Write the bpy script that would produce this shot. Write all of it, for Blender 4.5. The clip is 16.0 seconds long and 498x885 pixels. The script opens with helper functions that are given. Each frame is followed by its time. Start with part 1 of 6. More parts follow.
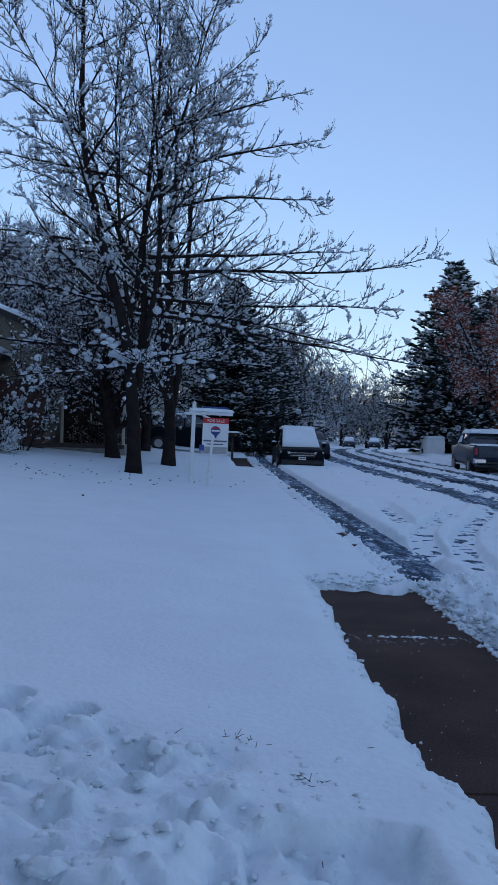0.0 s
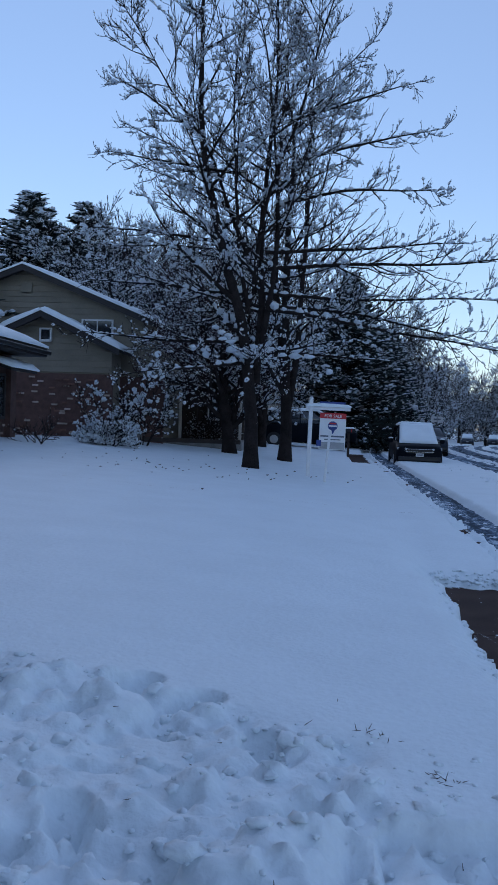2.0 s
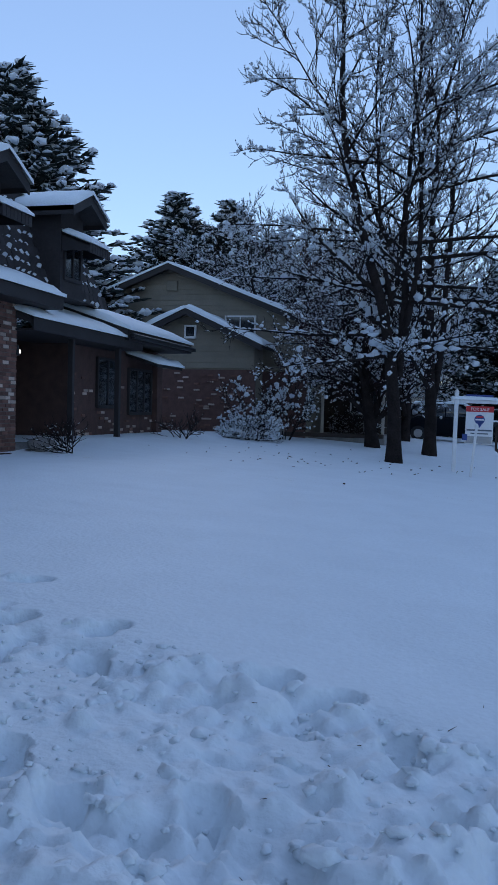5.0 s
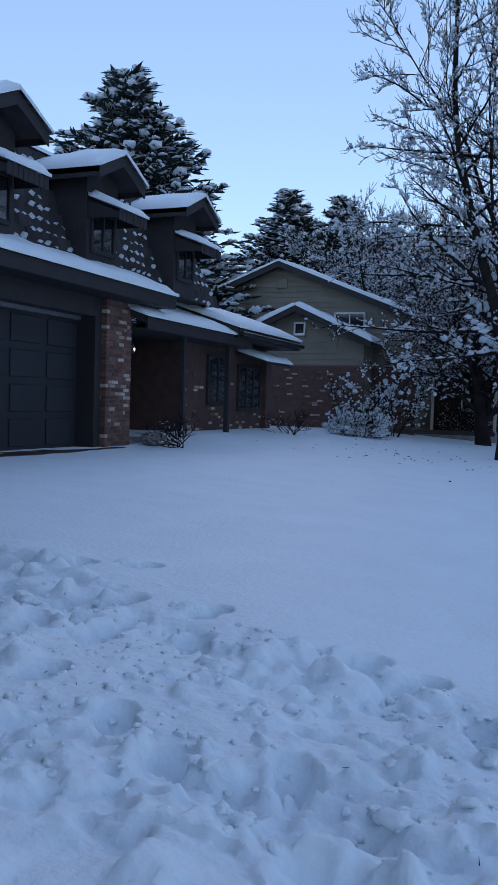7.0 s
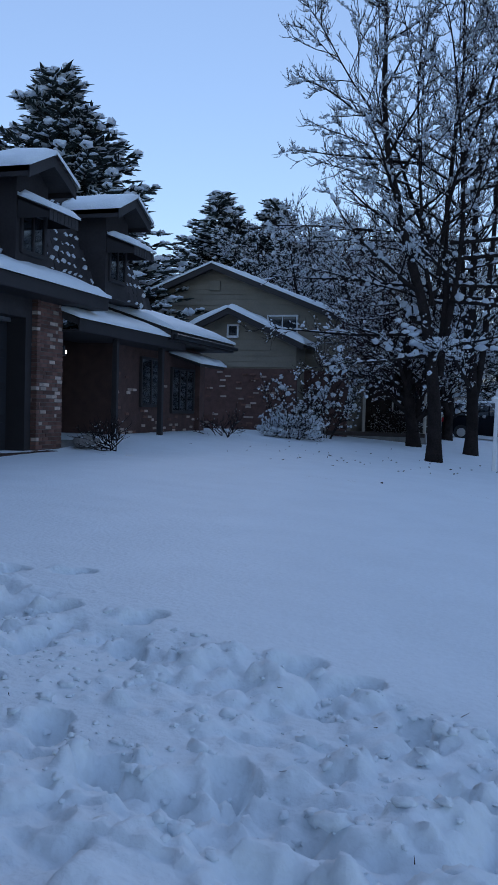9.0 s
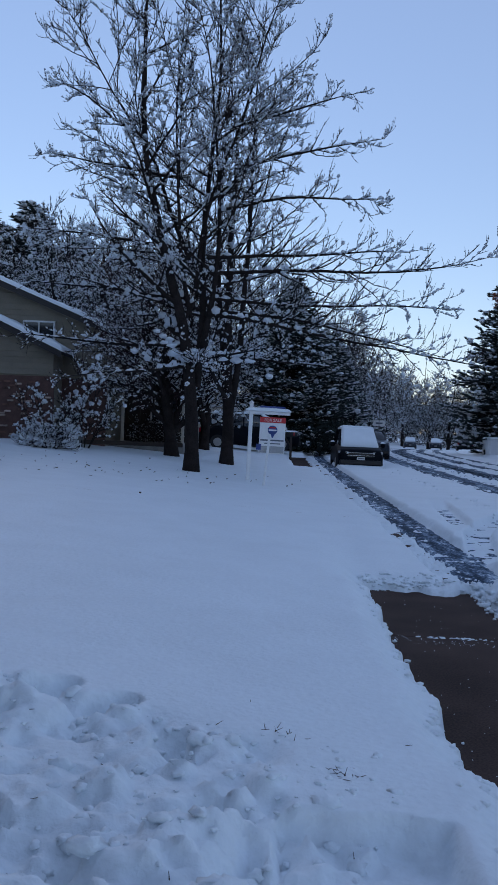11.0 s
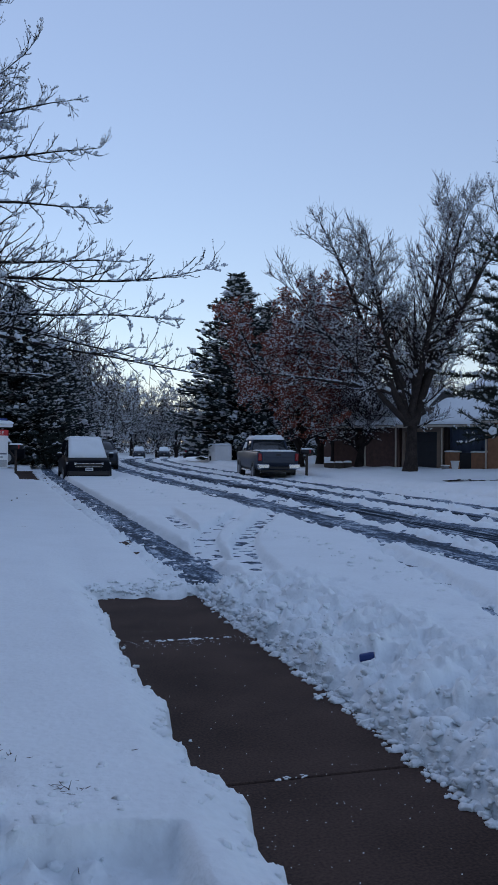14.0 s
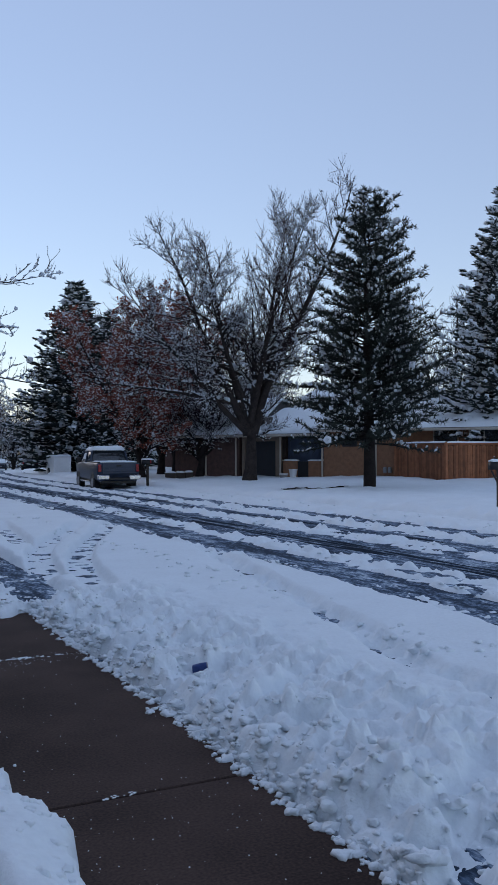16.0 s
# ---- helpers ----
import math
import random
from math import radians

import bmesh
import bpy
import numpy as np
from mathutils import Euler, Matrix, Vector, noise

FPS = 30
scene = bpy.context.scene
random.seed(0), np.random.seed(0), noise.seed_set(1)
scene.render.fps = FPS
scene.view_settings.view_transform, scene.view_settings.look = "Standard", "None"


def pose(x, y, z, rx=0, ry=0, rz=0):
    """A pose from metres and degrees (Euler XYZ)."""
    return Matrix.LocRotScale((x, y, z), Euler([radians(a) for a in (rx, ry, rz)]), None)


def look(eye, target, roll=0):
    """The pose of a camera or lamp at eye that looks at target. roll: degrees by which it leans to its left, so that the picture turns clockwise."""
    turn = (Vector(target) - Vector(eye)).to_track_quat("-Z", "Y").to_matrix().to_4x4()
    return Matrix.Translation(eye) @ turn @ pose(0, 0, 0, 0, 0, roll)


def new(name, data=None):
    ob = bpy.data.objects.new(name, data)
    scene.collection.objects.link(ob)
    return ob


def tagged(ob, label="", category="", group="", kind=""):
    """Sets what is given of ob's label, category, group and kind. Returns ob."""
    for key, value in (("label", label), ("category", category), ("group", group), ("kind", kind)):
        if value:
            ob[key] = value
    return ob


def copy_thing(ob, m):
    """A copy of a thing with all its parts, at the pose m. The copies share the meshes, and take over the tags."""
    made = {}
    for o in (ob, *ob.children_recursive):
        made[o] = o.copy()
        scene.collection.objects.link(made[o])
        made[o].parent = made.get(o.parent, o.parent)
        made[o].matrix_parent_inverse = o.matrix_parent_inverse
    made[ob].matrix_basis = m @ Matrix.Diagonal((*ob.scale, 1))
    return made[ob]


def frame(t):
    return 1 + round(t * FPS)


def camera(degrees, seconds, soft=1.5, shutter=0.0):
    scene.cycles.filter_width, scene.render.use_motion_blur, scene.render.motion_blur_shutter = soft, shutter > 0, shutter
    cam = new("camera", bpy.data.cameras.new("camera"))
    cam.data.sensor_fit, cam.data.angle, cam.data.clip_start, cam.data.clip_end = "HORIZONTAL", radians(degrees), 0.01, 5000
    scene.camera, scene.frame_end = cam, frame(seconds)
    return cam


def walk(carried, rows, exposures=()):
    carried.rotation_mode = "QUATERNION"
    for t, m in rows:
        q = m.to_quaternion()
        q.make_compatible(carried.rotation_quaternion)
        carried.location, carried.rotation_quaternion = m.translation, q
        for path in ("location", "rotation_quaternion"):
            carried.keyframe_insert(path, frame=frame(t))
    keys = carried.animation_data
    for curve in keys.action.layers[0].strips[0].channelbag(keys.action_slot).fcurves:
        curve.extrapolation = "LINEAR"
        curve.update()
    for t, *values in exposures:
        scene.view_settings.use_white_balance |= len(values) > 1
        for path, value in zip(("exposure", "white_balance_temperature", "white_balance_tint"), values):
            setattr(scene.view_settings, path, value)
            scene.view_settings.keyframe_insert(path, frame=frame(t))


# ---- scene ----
cam = camera(31.65, 16.0, soft=1.25)
# seconds, place (x across the street, y along it, z up), yaw, pitch, roll
PATH = [
    (0.0, -0.119, -0.002, 1.658, -2.358, -0.998, -1.737),
    (0.5, -0.154, 0.024, 1.648, -0.206, -1.141, -1.786),
    (1.0, -0.179, 0.054, 1.629, 1.966, -1.257, -1.763),
    (1.5, -0.183, 0.038, 1.633, 3.689, -1.370, -1.777),
    (2.0, -0.191, 0.055, 1.617, 5.065, -1.432, -1.780),
    (2.5, -0.195, 0.082, 1.602, 6.516, -1.490, -1.576),
    (3.0, -0.201, 0.088, 1.591, 7.598, -1.558, -1.512),
    (3.5, -0.148, 0.110, 1.619, 9.153, -1.712, -1.411),
    (4.0, -0.162, 0.130, 1.623, 10.872, -1.821, -1.354),
    (4.5, -0.172, 0.134, 1.628, 12.418, -1.966, -1.284),
    (5.0, -0.182, 0.116, 1.622, 14.349, -2.057, -1.365),
    (5.2, -0.184, 0.114, 1.623, 15.263, -2.059, -1.285),
    (7.3, -0.027, -0.149, 1.648, 21.828, -2.553, -1.600),
    (7.5, -0.033, -0.154, 1.652, 21.863, -2.555, -1.538),
    (8.0, -0.029, -0.142, 1.647, 21.655, -2.487, -1.562),
    (8.2, -0.025, -0.136, 1.647, 21.106, -2.470, -1.535),
    (10.3, -0.084, -0.093, 1.663, 7.576, -1.631, -2.547),
    (10.5, -0.070, -0.086, 1.656, 5.838, -1.524, -2.751),
    (11.0, -0.040, -0.087, 1.664, 1.582, -1.178, -2.171),
    (11.5, -0.013, -0.045, 1.641, -1.892, -0.848, -1.310),
    (12.0, 0.008, -0.054, 1.636, -5.320, -0.611, -0.655),
    (12.5, 0.014, -0.048, 1.636, -8.263, -0.520, -0.509),
    (13.0, 0.012, -0.048, 1.631, -11.194, -0.241, -0.460),
    (13.5, 0.023, -0.047, 1.630, -13.838, -0.142, -0.455),
    (14.0, 0.027, -0.050, 1.631, -15.953, -0.105, -0.364),
    (14.5, 0.037, -0.049, 1.631, -18.401, -0.018, -0.290),
    (15.0, 0.062, -0.025, 1.631, -20.898, 0.273, -0.217),
    (15.5, 0.092, -0.044, 1.640, -23.660, 0.449, -0.006),
    (16.0, 0.110, -0.058, 1.639, -26.197, 0.560, 0.195),
]
walk(cam, [(t, pose(x, y, z, 90 + p, r, w)) for t, x, y, z, w, p, r in PATH],
     exposures=[(0.0, 0.48, 6450, 16), (5.0, 0.54, 6450, 15), (7.5, 0.70, 6500, 16), (8.0, 0.59, 6450, 15), (8.2, 0.57, 6450, 15), (12.5, 0.42, 7100, 20), (14.5, 0.60, 7450, 19), (16.0, 0.68, 7650, 19)])

# ---- sky and light: after sunset, the glow low over the end of the street ----
SUN_AZ, SUN_EL = radians(-20), radians(14.0)      # azimuth from +y towards +x
world = bpy.data.worlds.new("winter_sky")
world.use_nodes = True
scene.world = world
wn, wl = world.node_tree.nodes, world.node_tree.links
sky = wn.new("ShaderNodeTexSky")
sky.sky_type = "NISHITA"
sky.sun_disc = False
sky.sun_elevation = SUN_EL
sky.sun_rotation = SUN_AZ
sky.air_density, sky.dust_density, sky.ozone_density = 1.0, 0.0, 2.5
wn["Background"].inputs[1].default_value = 0.115
veil = wn.new("ShaderNodeMixRGB")                     # thin even haze over the whole sky
veil.inputs[0].default_value, veil.inputs[2].default_value = 0.42, (2.35, 3.5, 5.85, 1)
wl.new(sky.outputs[0], veil.inputs[1])
wl.new(veil.outputs[0], wn["Background"].inputs[0])
sun_data = bpy.data.lights.new("sun", "SUN")
sun_data.energy, sun_data.angle, sun_data.color = 0.30, radians(35), (1.0, 0.97, 0.93)
sun = new("sun", sun_data)
sun.matrix_world = look((-54, 148, 52), (0, 0, 0))

# ---- materials ----
def material(name, colour, rough=0.8, metal=0.0, vary=0.25, scale=3.0, fine=40.0, bump=0.3, depth=0.01, spec=0.4, rand=0.0, colour2=None, island=False):
    """A surface with variation at two scales and fine relief, in metres."""
    m = bpy.data.materials.new(name)
    m.use_nodes = True
    n, l = m.node_tree.nodes, m.node_tree.links
    b = n["Principled BSDF"]
    b.inputs["Roughness"].default_value, b.inputs["Metallic"].default_value = rough, metal
    b.inputs["Specular IOR Level"].default_value = spec
    geo = n.new("ShaderNodeNewGeometry")
    big, small = n.new("ShaderNodeTexNoise"), n.new("ShaderNodeTexNoise")
    for tex, s, d in ((big, scale, 4), (small, fine, 3)):
        tex.inputs["Scale"].default_value, tex.inputs["Detail"].default_value = s, d
        l.new(geo.outputs["Position"], tex.inputs["Vector"])
    add = n.new("ShaderNodeMath")
    add.operation = "MULTIPLY_ADD"
    l.new(small.outputs[0], add.inputs[0])
    add.inputs[1].default_value = 0.5
    half = n.new("ShaderNodeMath")
    half.operation = "MULTIPLY"
    half.inputs[1].default_value = 0.5
    l.new(big.outputs[0], half.inputs[0])
    l.new(half.outputs[0], add.inputs[2])
    ramp = n.new("ShaderNodeValToRGB")
    lo = [max(0.0, c * (1 - vary)) for c in (colour if colour2 is None else colour)]
    hi = [min(1.0, c * (1 + vary)) for c in (colour if colour2 is None else colour2)]
    ramp.color_ramp.elements[0].position, ramp.color_ramp.elements[1].position = 0.35, 0.65
    ramp.color_ramp.elements[0].color, ramp.color_ramp.elements[1].color = (*lo, 1), (*hi, 1)
    l.new(add.outputs[0], ramp.inputs[0])
    out = ramp.outputs[0]
    if rand:
        info = n.new("ShaderNodeObjectInfo")
        hsv = n.new("ShaderNodeHueSaturation")
        mr = n.new("ShaderNodeMapRange")
        mr.inputs[3].default_value, mr.inputs[4].default_value = 1 - rand, 1 + rand
        l.new(geo.outputs["Random Per Island"] if island else info.outputs["Random"], mr.inputs[0])
        l.new(mr.outputs[0], hsv.inputs["Value"])
        l.new(out, hsv.inputs["Color"])
        out = hsv.outputs[0]
    l.new(out, b.inputs["Base Color"])
    if bump:
        bm = n.new("ShaderNodeBump")
        bm.inputs["Strength"].default_value, bm.inputs["Distance"].default_value = bump, depth
        l.new(small.outputs[0], bm.inputs["Height"])
        l.new(bm.outputs[0], b.inputs["Normal"])
    return m

M_SNOW = material("snow", (0.80, 0.86, 0.89), 0.65, vary=0.04, scale=1.5, fine=28, bump=0.5, depth=0.02, spec=0.2)
M_TREE_SNOW = material("snow_on_branches", (0.80, 0.85, 0.89), 0.7, vary=0.03, scale=3, fine=30, bump=0.2, depth=0.01, spec=0.2)
def let_light_through(m, share):
    """Loose snow passes part of the light that falls on its far side."""
    n, l = m.node_tree.nodes, m.node_tree.links
    b, tr, mx = n["Principled BSDF"], n.new("ShaderNodeBsdfTranslucent"), n.new("ShaderNodeMixShader")
    tr.inputs[0].default_value = (0.84, 0.88, 0.92, 1)
    mx.inputs[0].default_value = share
    l.new(b.outputs[0], mx.inputs[1])
    l.new(tr.outputs[0], mx.inputs[2])
    l.new(mx.outputs[0], n["Material Output"].inputs[0])
let_light_through(M_TREE_SNOW, 0.35)
M_ASPHALT = material("wet_asphalt", (0.011, 0.021, 0.036), 0.9, vary=0.35, scale=2, fine=90, bump=0.5, depth=0.008, spec=0.08)
M_CONCRETE = material("wet_concrete", (0.066, 0.042, 0.035), 0.8, vary=0.45, scale=1.3, fine=70, bump=0.3, depth=0.004, spec=0.08)
M_BARK = material("dark_bark", (0.022, 0.017, 0.016), 0.95, vary=0.5, scale=4, fine=30, bump=0.9, depth=0.02, spec=0.15)
M_BARK_GREY = material("grey_bark", (0.040, 0.031, 0.028), 0.95, vary=0.5, scale=4, fine=25, bump=0.9, depth=0.025, spec=0.15)
M_TWIG = material("twig", (0.024, 0.017, 0.017), 0.9, vary=0.3, scale=5, fine=40, bump=0, spec=0.15)
M_TWIG_RED = material("red_brown_twig", (0.045, 0.023, 0.024), 0.9, vary=0.3, scale=2, fine=30, bump=0, spec=0.15)
M_NEEDLE = material("spruce_needles", (0.022, 0.034, 0.030), 0.7, vary=0.4, scale=1.2, fine=25, bump=0)
M_PINE = material("pine_needles", (0.015, 0.023, 0.016), 0.7, vary=0.4, scale=1.2, fine=25, bump=0)
M_RUST_LEAF = material("russet_leaf", (0.27, 0.076, 0.046), 0.8, vary=0.4, scale=2, fine=20, bump=0, rand=0.3, island=True)

def slush_material():
    """Wet asphalt under broken grey slush, combed along the street by wheels."""
    m = bpy.data.materials.new("slush_on_asphalt")
    m.use_nodes = True
    n, l = m.node_tree.nodes, m.node_tree.links
    b = n["Principled BSDF"]
    b.inputs["Roughness"].default_value, b.inputs["Specular IOR Level"].default_value = 0.8, 0.15
    geo = n.new("ShaderNodeNewGeometry")
    mix = []
    for scale, detail in (((9, 3.0, 1), 6), ((3.2, 0.35, 1), 3), ((30, 14, 1), 4)):
        mp, tx = n.new("ShaderNodeMapping"), n.new("ShaderNodeTexNoise")
        mp.inputs["Scale"].default_value = scale
        tx.inputs["Scale"].default_value, tx.inputs["Detail"].default_value = 1.0, detail
        l.new(geo.outputs["Position"], mp.inputs[0])
        l.new(mp.outputs[0], tx.inputs["Vector"])
        mix.append(tx.outputs[0])
    a, c = n.new("ShaderNodeMath"), n.new("ShaderNodeMath")
    a.operation = c.operation = "ADD"
    l.new(mix[0], a.inputs[0])
    l.new(mix[1], a.inputs[1])
    l.new(a.outputs[0], c.inputs[0])
    l.new(mix[2], c.inputs[1])
    ramp = n.new("ShaderNodeValToRGB")
    e = ramp.color_ramp.elements
    e[0].position, e[1].position = 0.455, 0.60
    e[0].color, e[1].color = (0.020, 0.037, 0.062, 1), (0.56, 0.66, 0.74, 1)
    mid = e.new(0.52)
    mid.color = (0.105, 0.165, 0.24, 1)
    third = n.new("ShaderNodeMath")
    third.operation = "DIVIDE"
    third.inputs[1].default_value = 3.0
    l.new(c.outputs[0], third.inputs[0])
    l.new(third.outputs[0], ramp.inputs[0])
    l.new(ramp.outputs[0], b.inputs["Base Color"])
    bp = n.new("ShaderNodeBump")
    bp.inputs["Strength"].default_value, bp.inputs["Distance"].default_value = 0.8, 0.03
    l.new(third.outputs[0], bp.inputs["Height"])
    l.new(bp.outputs[0], b.inputs["Normal"])
    return m
M_SLUSH = slush_material()

# ---- small mesh tools ----
def mesh_np(name, verts, faces):
    """A mesh from an array of places and an array of quads or triangles."""
    me = bpy.data.meshes.new(name)
    verts, faces = np.asarray(verts, float), np.asarray(faces, int)
    k = faces.shape[1]
    me.vertices.add(len(verts))
    me.vertices.foreach_set("co", verts.ravel())
    me.loops.add(faces.size)
    me.loops.foreach_set("vertex_index", faces.ravel())
    me.polygons.add(len(faces))
    me.polygons.foreach_set("loop_start", np.arange(0, faces.size, k))
    me.update(calc_edges=True)
    return me

def smooth(me):
    me.polygons.foreach_set("use_smooth", np.ones(len(me.polygons), bool))
    return me

def lattice(ix, iy, seed):
    h = (ix.astype(np.int64) * 374761393 + iy.astype(np.int64) * 668265263 + seed * 974711) & 0x7FFFFFFF
    h = ((h ^ (h >> 13)) * 1274126177) & 0x7FFFFFFF
    return ((h ^ (h >> 16)) & 0xFFFF) / 65535.0

def vnoise(x, y, scale, seed):
    """Smooth value noise, 0 to 1, of a cell size."""
    x, y = np.asarray(x, float) / scale, np.asarray(y, float) / scale
    ix, iy = np.floor(x), np.floor(y)
    fx, fy = x - ix, y - iy
    fx, fy = fx * fx * (3 - 2 * fx), fy * fy * (3 - 2 * fy)
    a, b = lattice(ix, iy, seed), lattice(ix + 1, iy, seed)
    c, d = lattice(ix, iy + 1, seed), lattice(ix + 1, iy + 1, seed)
    return (a * (1 - fx) + b * fx) * (1 - fy) + (c * (1 - fx) + d * fx) * fy

def fbm(x, y, scale, seed, octaves=4):
    total, amp, norm = 0, 1.0, 0
    for i in range(octaves):
        total = total + amp * vnoise(x, y, scale / 2 ** i, seed + i * 17)
        norm += amp
        amp *= 0.5
    return total / norm

def step(v, a, b):
    t = np.clip((v - a) / (b - a), 0, 1)
    return t * t * (3 - 2 * t)

# ---- ground ----
def bend(y):
    """How far the street swings over at y."""
    y = np.asarray(y, float)
    return 0.002 * np.clip(y - 40, 0, 130) ** 2

def fall(y):
    return -0.00013 * np.clip(np.asarray(y, float) - 40, 0, 120) ** 2

def lawn_z(x, y):
    rise = 0.24 + 0.072 * np.clip(1.0 - np.asarray(x, float), 0, 9.2)
    return rise - 0.11 * step(-x, 5.5, 8.0) * (1 - step(y, 13.5, 17.0)) + 0.08 * step(-x, 6.0, 8.0) * step(y, 15.5, 18.0) * (1 - step(y, 23, 27))

def far_side_z(x):
    return 0.16 + 0.02 * np.clip(np.asarray(x, float) - 13, 0, 12)

def surface(x, y):
    """The height of the top of the snow."""
    u = x - bend(y)                                   # across the street
    n1, n2, n3 = fbm(x, y, 1.6, 3), fbm(x, y, 0.28, 5), fbm(x, y, 0.09, 9, 3)
    lawn = lawn_z(u, y) + 0.05 * (n1 - 0.5) + 0.012 * (n2 - 0.5)
    # trampled and dug patch near the camera
    dug = step(y, 1.0, 2.0) * (1 - step(y + 0.35 * (u + 0.2) + 1.1 * (n1 - 0.5), 3.65, 3.95)) * (1 - step(u, -0.05, 0.12))
    dug = np.maximum(dug, step(-u, 1.0, 2.2) * (1 - step(y + 1.2 * (n1 - 0.5) + 0.30 * (u + 2.0), 4.1, 5.0)) * step(y, 1.0, 2.0))
    rough = np.maximum(0.12 + 0.9 * step(fbm(x, y, 0.8, 88, 3), 0.46, 0.62), 0.8 * (1 - step(y, 2.55, 3.0)))
    lumps = 0.08 * step(fbm(x, y, 0.42, 21, 3), 0.43, 0.54) + 0.05 * step(fbm(x, y, 0.22, 23, 3), 0.46, 0.56) + 0.03 * step(fbm(x, y, 0.10, 25, 2), 0.47, 0.60) + 0.03 * (n2 - 0.5) + 0.035 * (fbm(x, y, 0.06, 27, 2) - 0.5) - 0.09
    lawn = lawn + dug * ((lumps - 0.02) * rough - 0.03)
    # the straight face left by a shovel
    cut = step(u, 0.00, 0.05) * (1 - step(u, 0.60, 0.68)) * (1 - step(y, 3.02 + 0.10 * (n2 - 0.5), 3.05 + 0.10 * (n2 - 0.5)))
    lawn = lawn - cut * (0.13 + 0.05 * (n2 - 0.5) + 0.06 * (fbm(x, y, 0.06, 27, 3) - 0.5))
    # the cleared stretch of pavement
    left = 0.90 + 0.06 * (1 - step(y, 3.3, 3.7)) + 0.07 * np.exp(-((y - 4.9) / 0.25) ** 2) + 0.075 * np.exp(-((y - 3.5) / 0.28) ** 2) + 0.05 * step(y, 8.2, 9.0) - 0.035 * np.exp(-((y - 6.0) / 0.5) ** 2) + 0.06 * (fbm(x * 0, y, 0.4, 31, 4) - 0.5) + 0.09 * (fbm(x * 0, y, 0.1, 33, 3) - 0.5)
    top = 8.82 + 0.55 * (fbm(x, y * 0, 0.3, 37) - 0.5)
    clear = step(u, left - 0.035, left + 0.03) * (1 - step(y, top - 0.05, top + 0.14))
    z = lawn
    edge = step(u, left - 0.25, left - 0.05) * (1 - step(y, 9.0, 9.4))
    z = z - 0.07 * edge + edge * 0.05 * (n2 - 0.3)
    z = z - 0.11 * step(u, 0.5, 0.95) * (1 - step(y, 9.0, 11.5)) * step(y, 8.0, 8.6) + 0.06 * (n2 - 0.5) * step(u, 0.7, 1.0) * step(y, 8.4, 8.8) * (1 - step(y, 9.1, 9.8))
    z = z - 0.05 * step(u, 1.2, 2.0) * step(y, 9.2, 10.5)
    # far cleared stretch
    far = step(u, 0.75, 0.95) * (1 - step(u, 2.1, 2.3)) * step(y, 31 + n2, 31.4 + n2) * (1 - step(y, 47, 48))
    z = z + far * (-0.5)
    # verge to the gutter
    near_rim = 1.67 - 0.013 * np.clip(y - 9, 0, 15) + 0.2 * (1 - step(y, 8.6, 9.2))
    rim = step(u, near_rim + 0.1 * n1, near_rim + 0.14 + 0.06 * n2)
    gut = np.where(u < 2.12, 0.012, -0.062) + 0.17 * (n3 - 0.5) + 0.13 * (n2 - 0.5)
    street = 0.12 + 0.05 * (n1 - 0.5) + 0.015 * (n2 - 0.5)
    # ruts along the street: centre, half width, depth of cover left
    for c, w, cover in ((6.45, 0.50, -0.055), (8.35, 0.58, -0.055), (10.1, 0.34, -0.02), (11.6, 0.32, -0.02), (4.85, 0.17, 0.022), (13.6, 0.36, -0.03)):
        seed = int(c * 10)
        if c == 6.45:
            c = c - 0.45 * np.exp(-np.clip(y - 5, 0, None) / 5)
        elif c == 4.85:
            c = 4.05 + 0.21 * np.clip(y - 5.2, 0, 8)
        wob = c + 0.35 * (fbm(x * 0, y, 9.0, seed) - 0.5) + 0.12 * (n2 - 0.5)
        k = 1 - step(np.abs(u - wob), w * 0.75, w * 1.25)
        rough = 0.16 * (n3 - 0.5) + 0.20 * (fbm(u, y * 0.3, 0.2, 41, 3) - 0.5)
        street = street * (1 - k) + k * (cover + rough)
    churn = step(u, 6.2, 6.7) * (1 - step(u, 12.2, 12.7))
    street = street - churn * 0.108 + churn * (0.25 * (fbm(u, y * 0.35, 0.17, 51, 4) - 0.5) + 0.14 * (fbm(x, y, 0.13, 53, 3) - 0.5))
    # two arcs where a car pulled in
    for pts in (((6.0, 19.2), (5.15, 16.75), (4.18, 14.5), (3.64, 12.9), (3.28, 11.35), (3.10, 10.0)), ((5.6, 19.8), (4.75, 17.5), (3.82, 15.5), (3.22, 13.7), (2.94, 12.3), (2.77, 10.9)), ((3.75, 20.4), (3.44, 16.95), (3.25, 14.9))):
        cx = np.interp(y, [p[1] for p in pts[::-1]], [p[0] for p in pts[::-1]])
        k = (1 - step(np.abs(u - cx + 0.08 * (n2 - 0.5)), 0.16, 0.25)) * step(y, pts[-1][1] - 0.3, pts[-1][1] + 0.5) * (1 - step(y, pts[0][1] - 2, pts[0][1]))
        street = np.where(k > 0, np.maximum(street - k * (0.15 - 0.07 * (n2 - 0.5)), -0.007 + 0.055 * (fbm(x, y, 0.16, 29, 3) - 0.46)), street)
    ingut = (1 - step(u, 2.58 + 0.12 * n2, 2.72 + 0.16 * n2)) * step(y, 8.6 + n2 * 0.5, 9.3 + n2 * 0.5)
    street = street * (1 - ingut) + gut * ingut
    # the bank thrown up along the cleared pavement
    bank = step(u, 2.04, 2.5) * (1 - step(u, 2.7 + 0.7 * n1, 3.7 + 0.7 * n1)) * (1 - step(y, 8.7, 10.0))
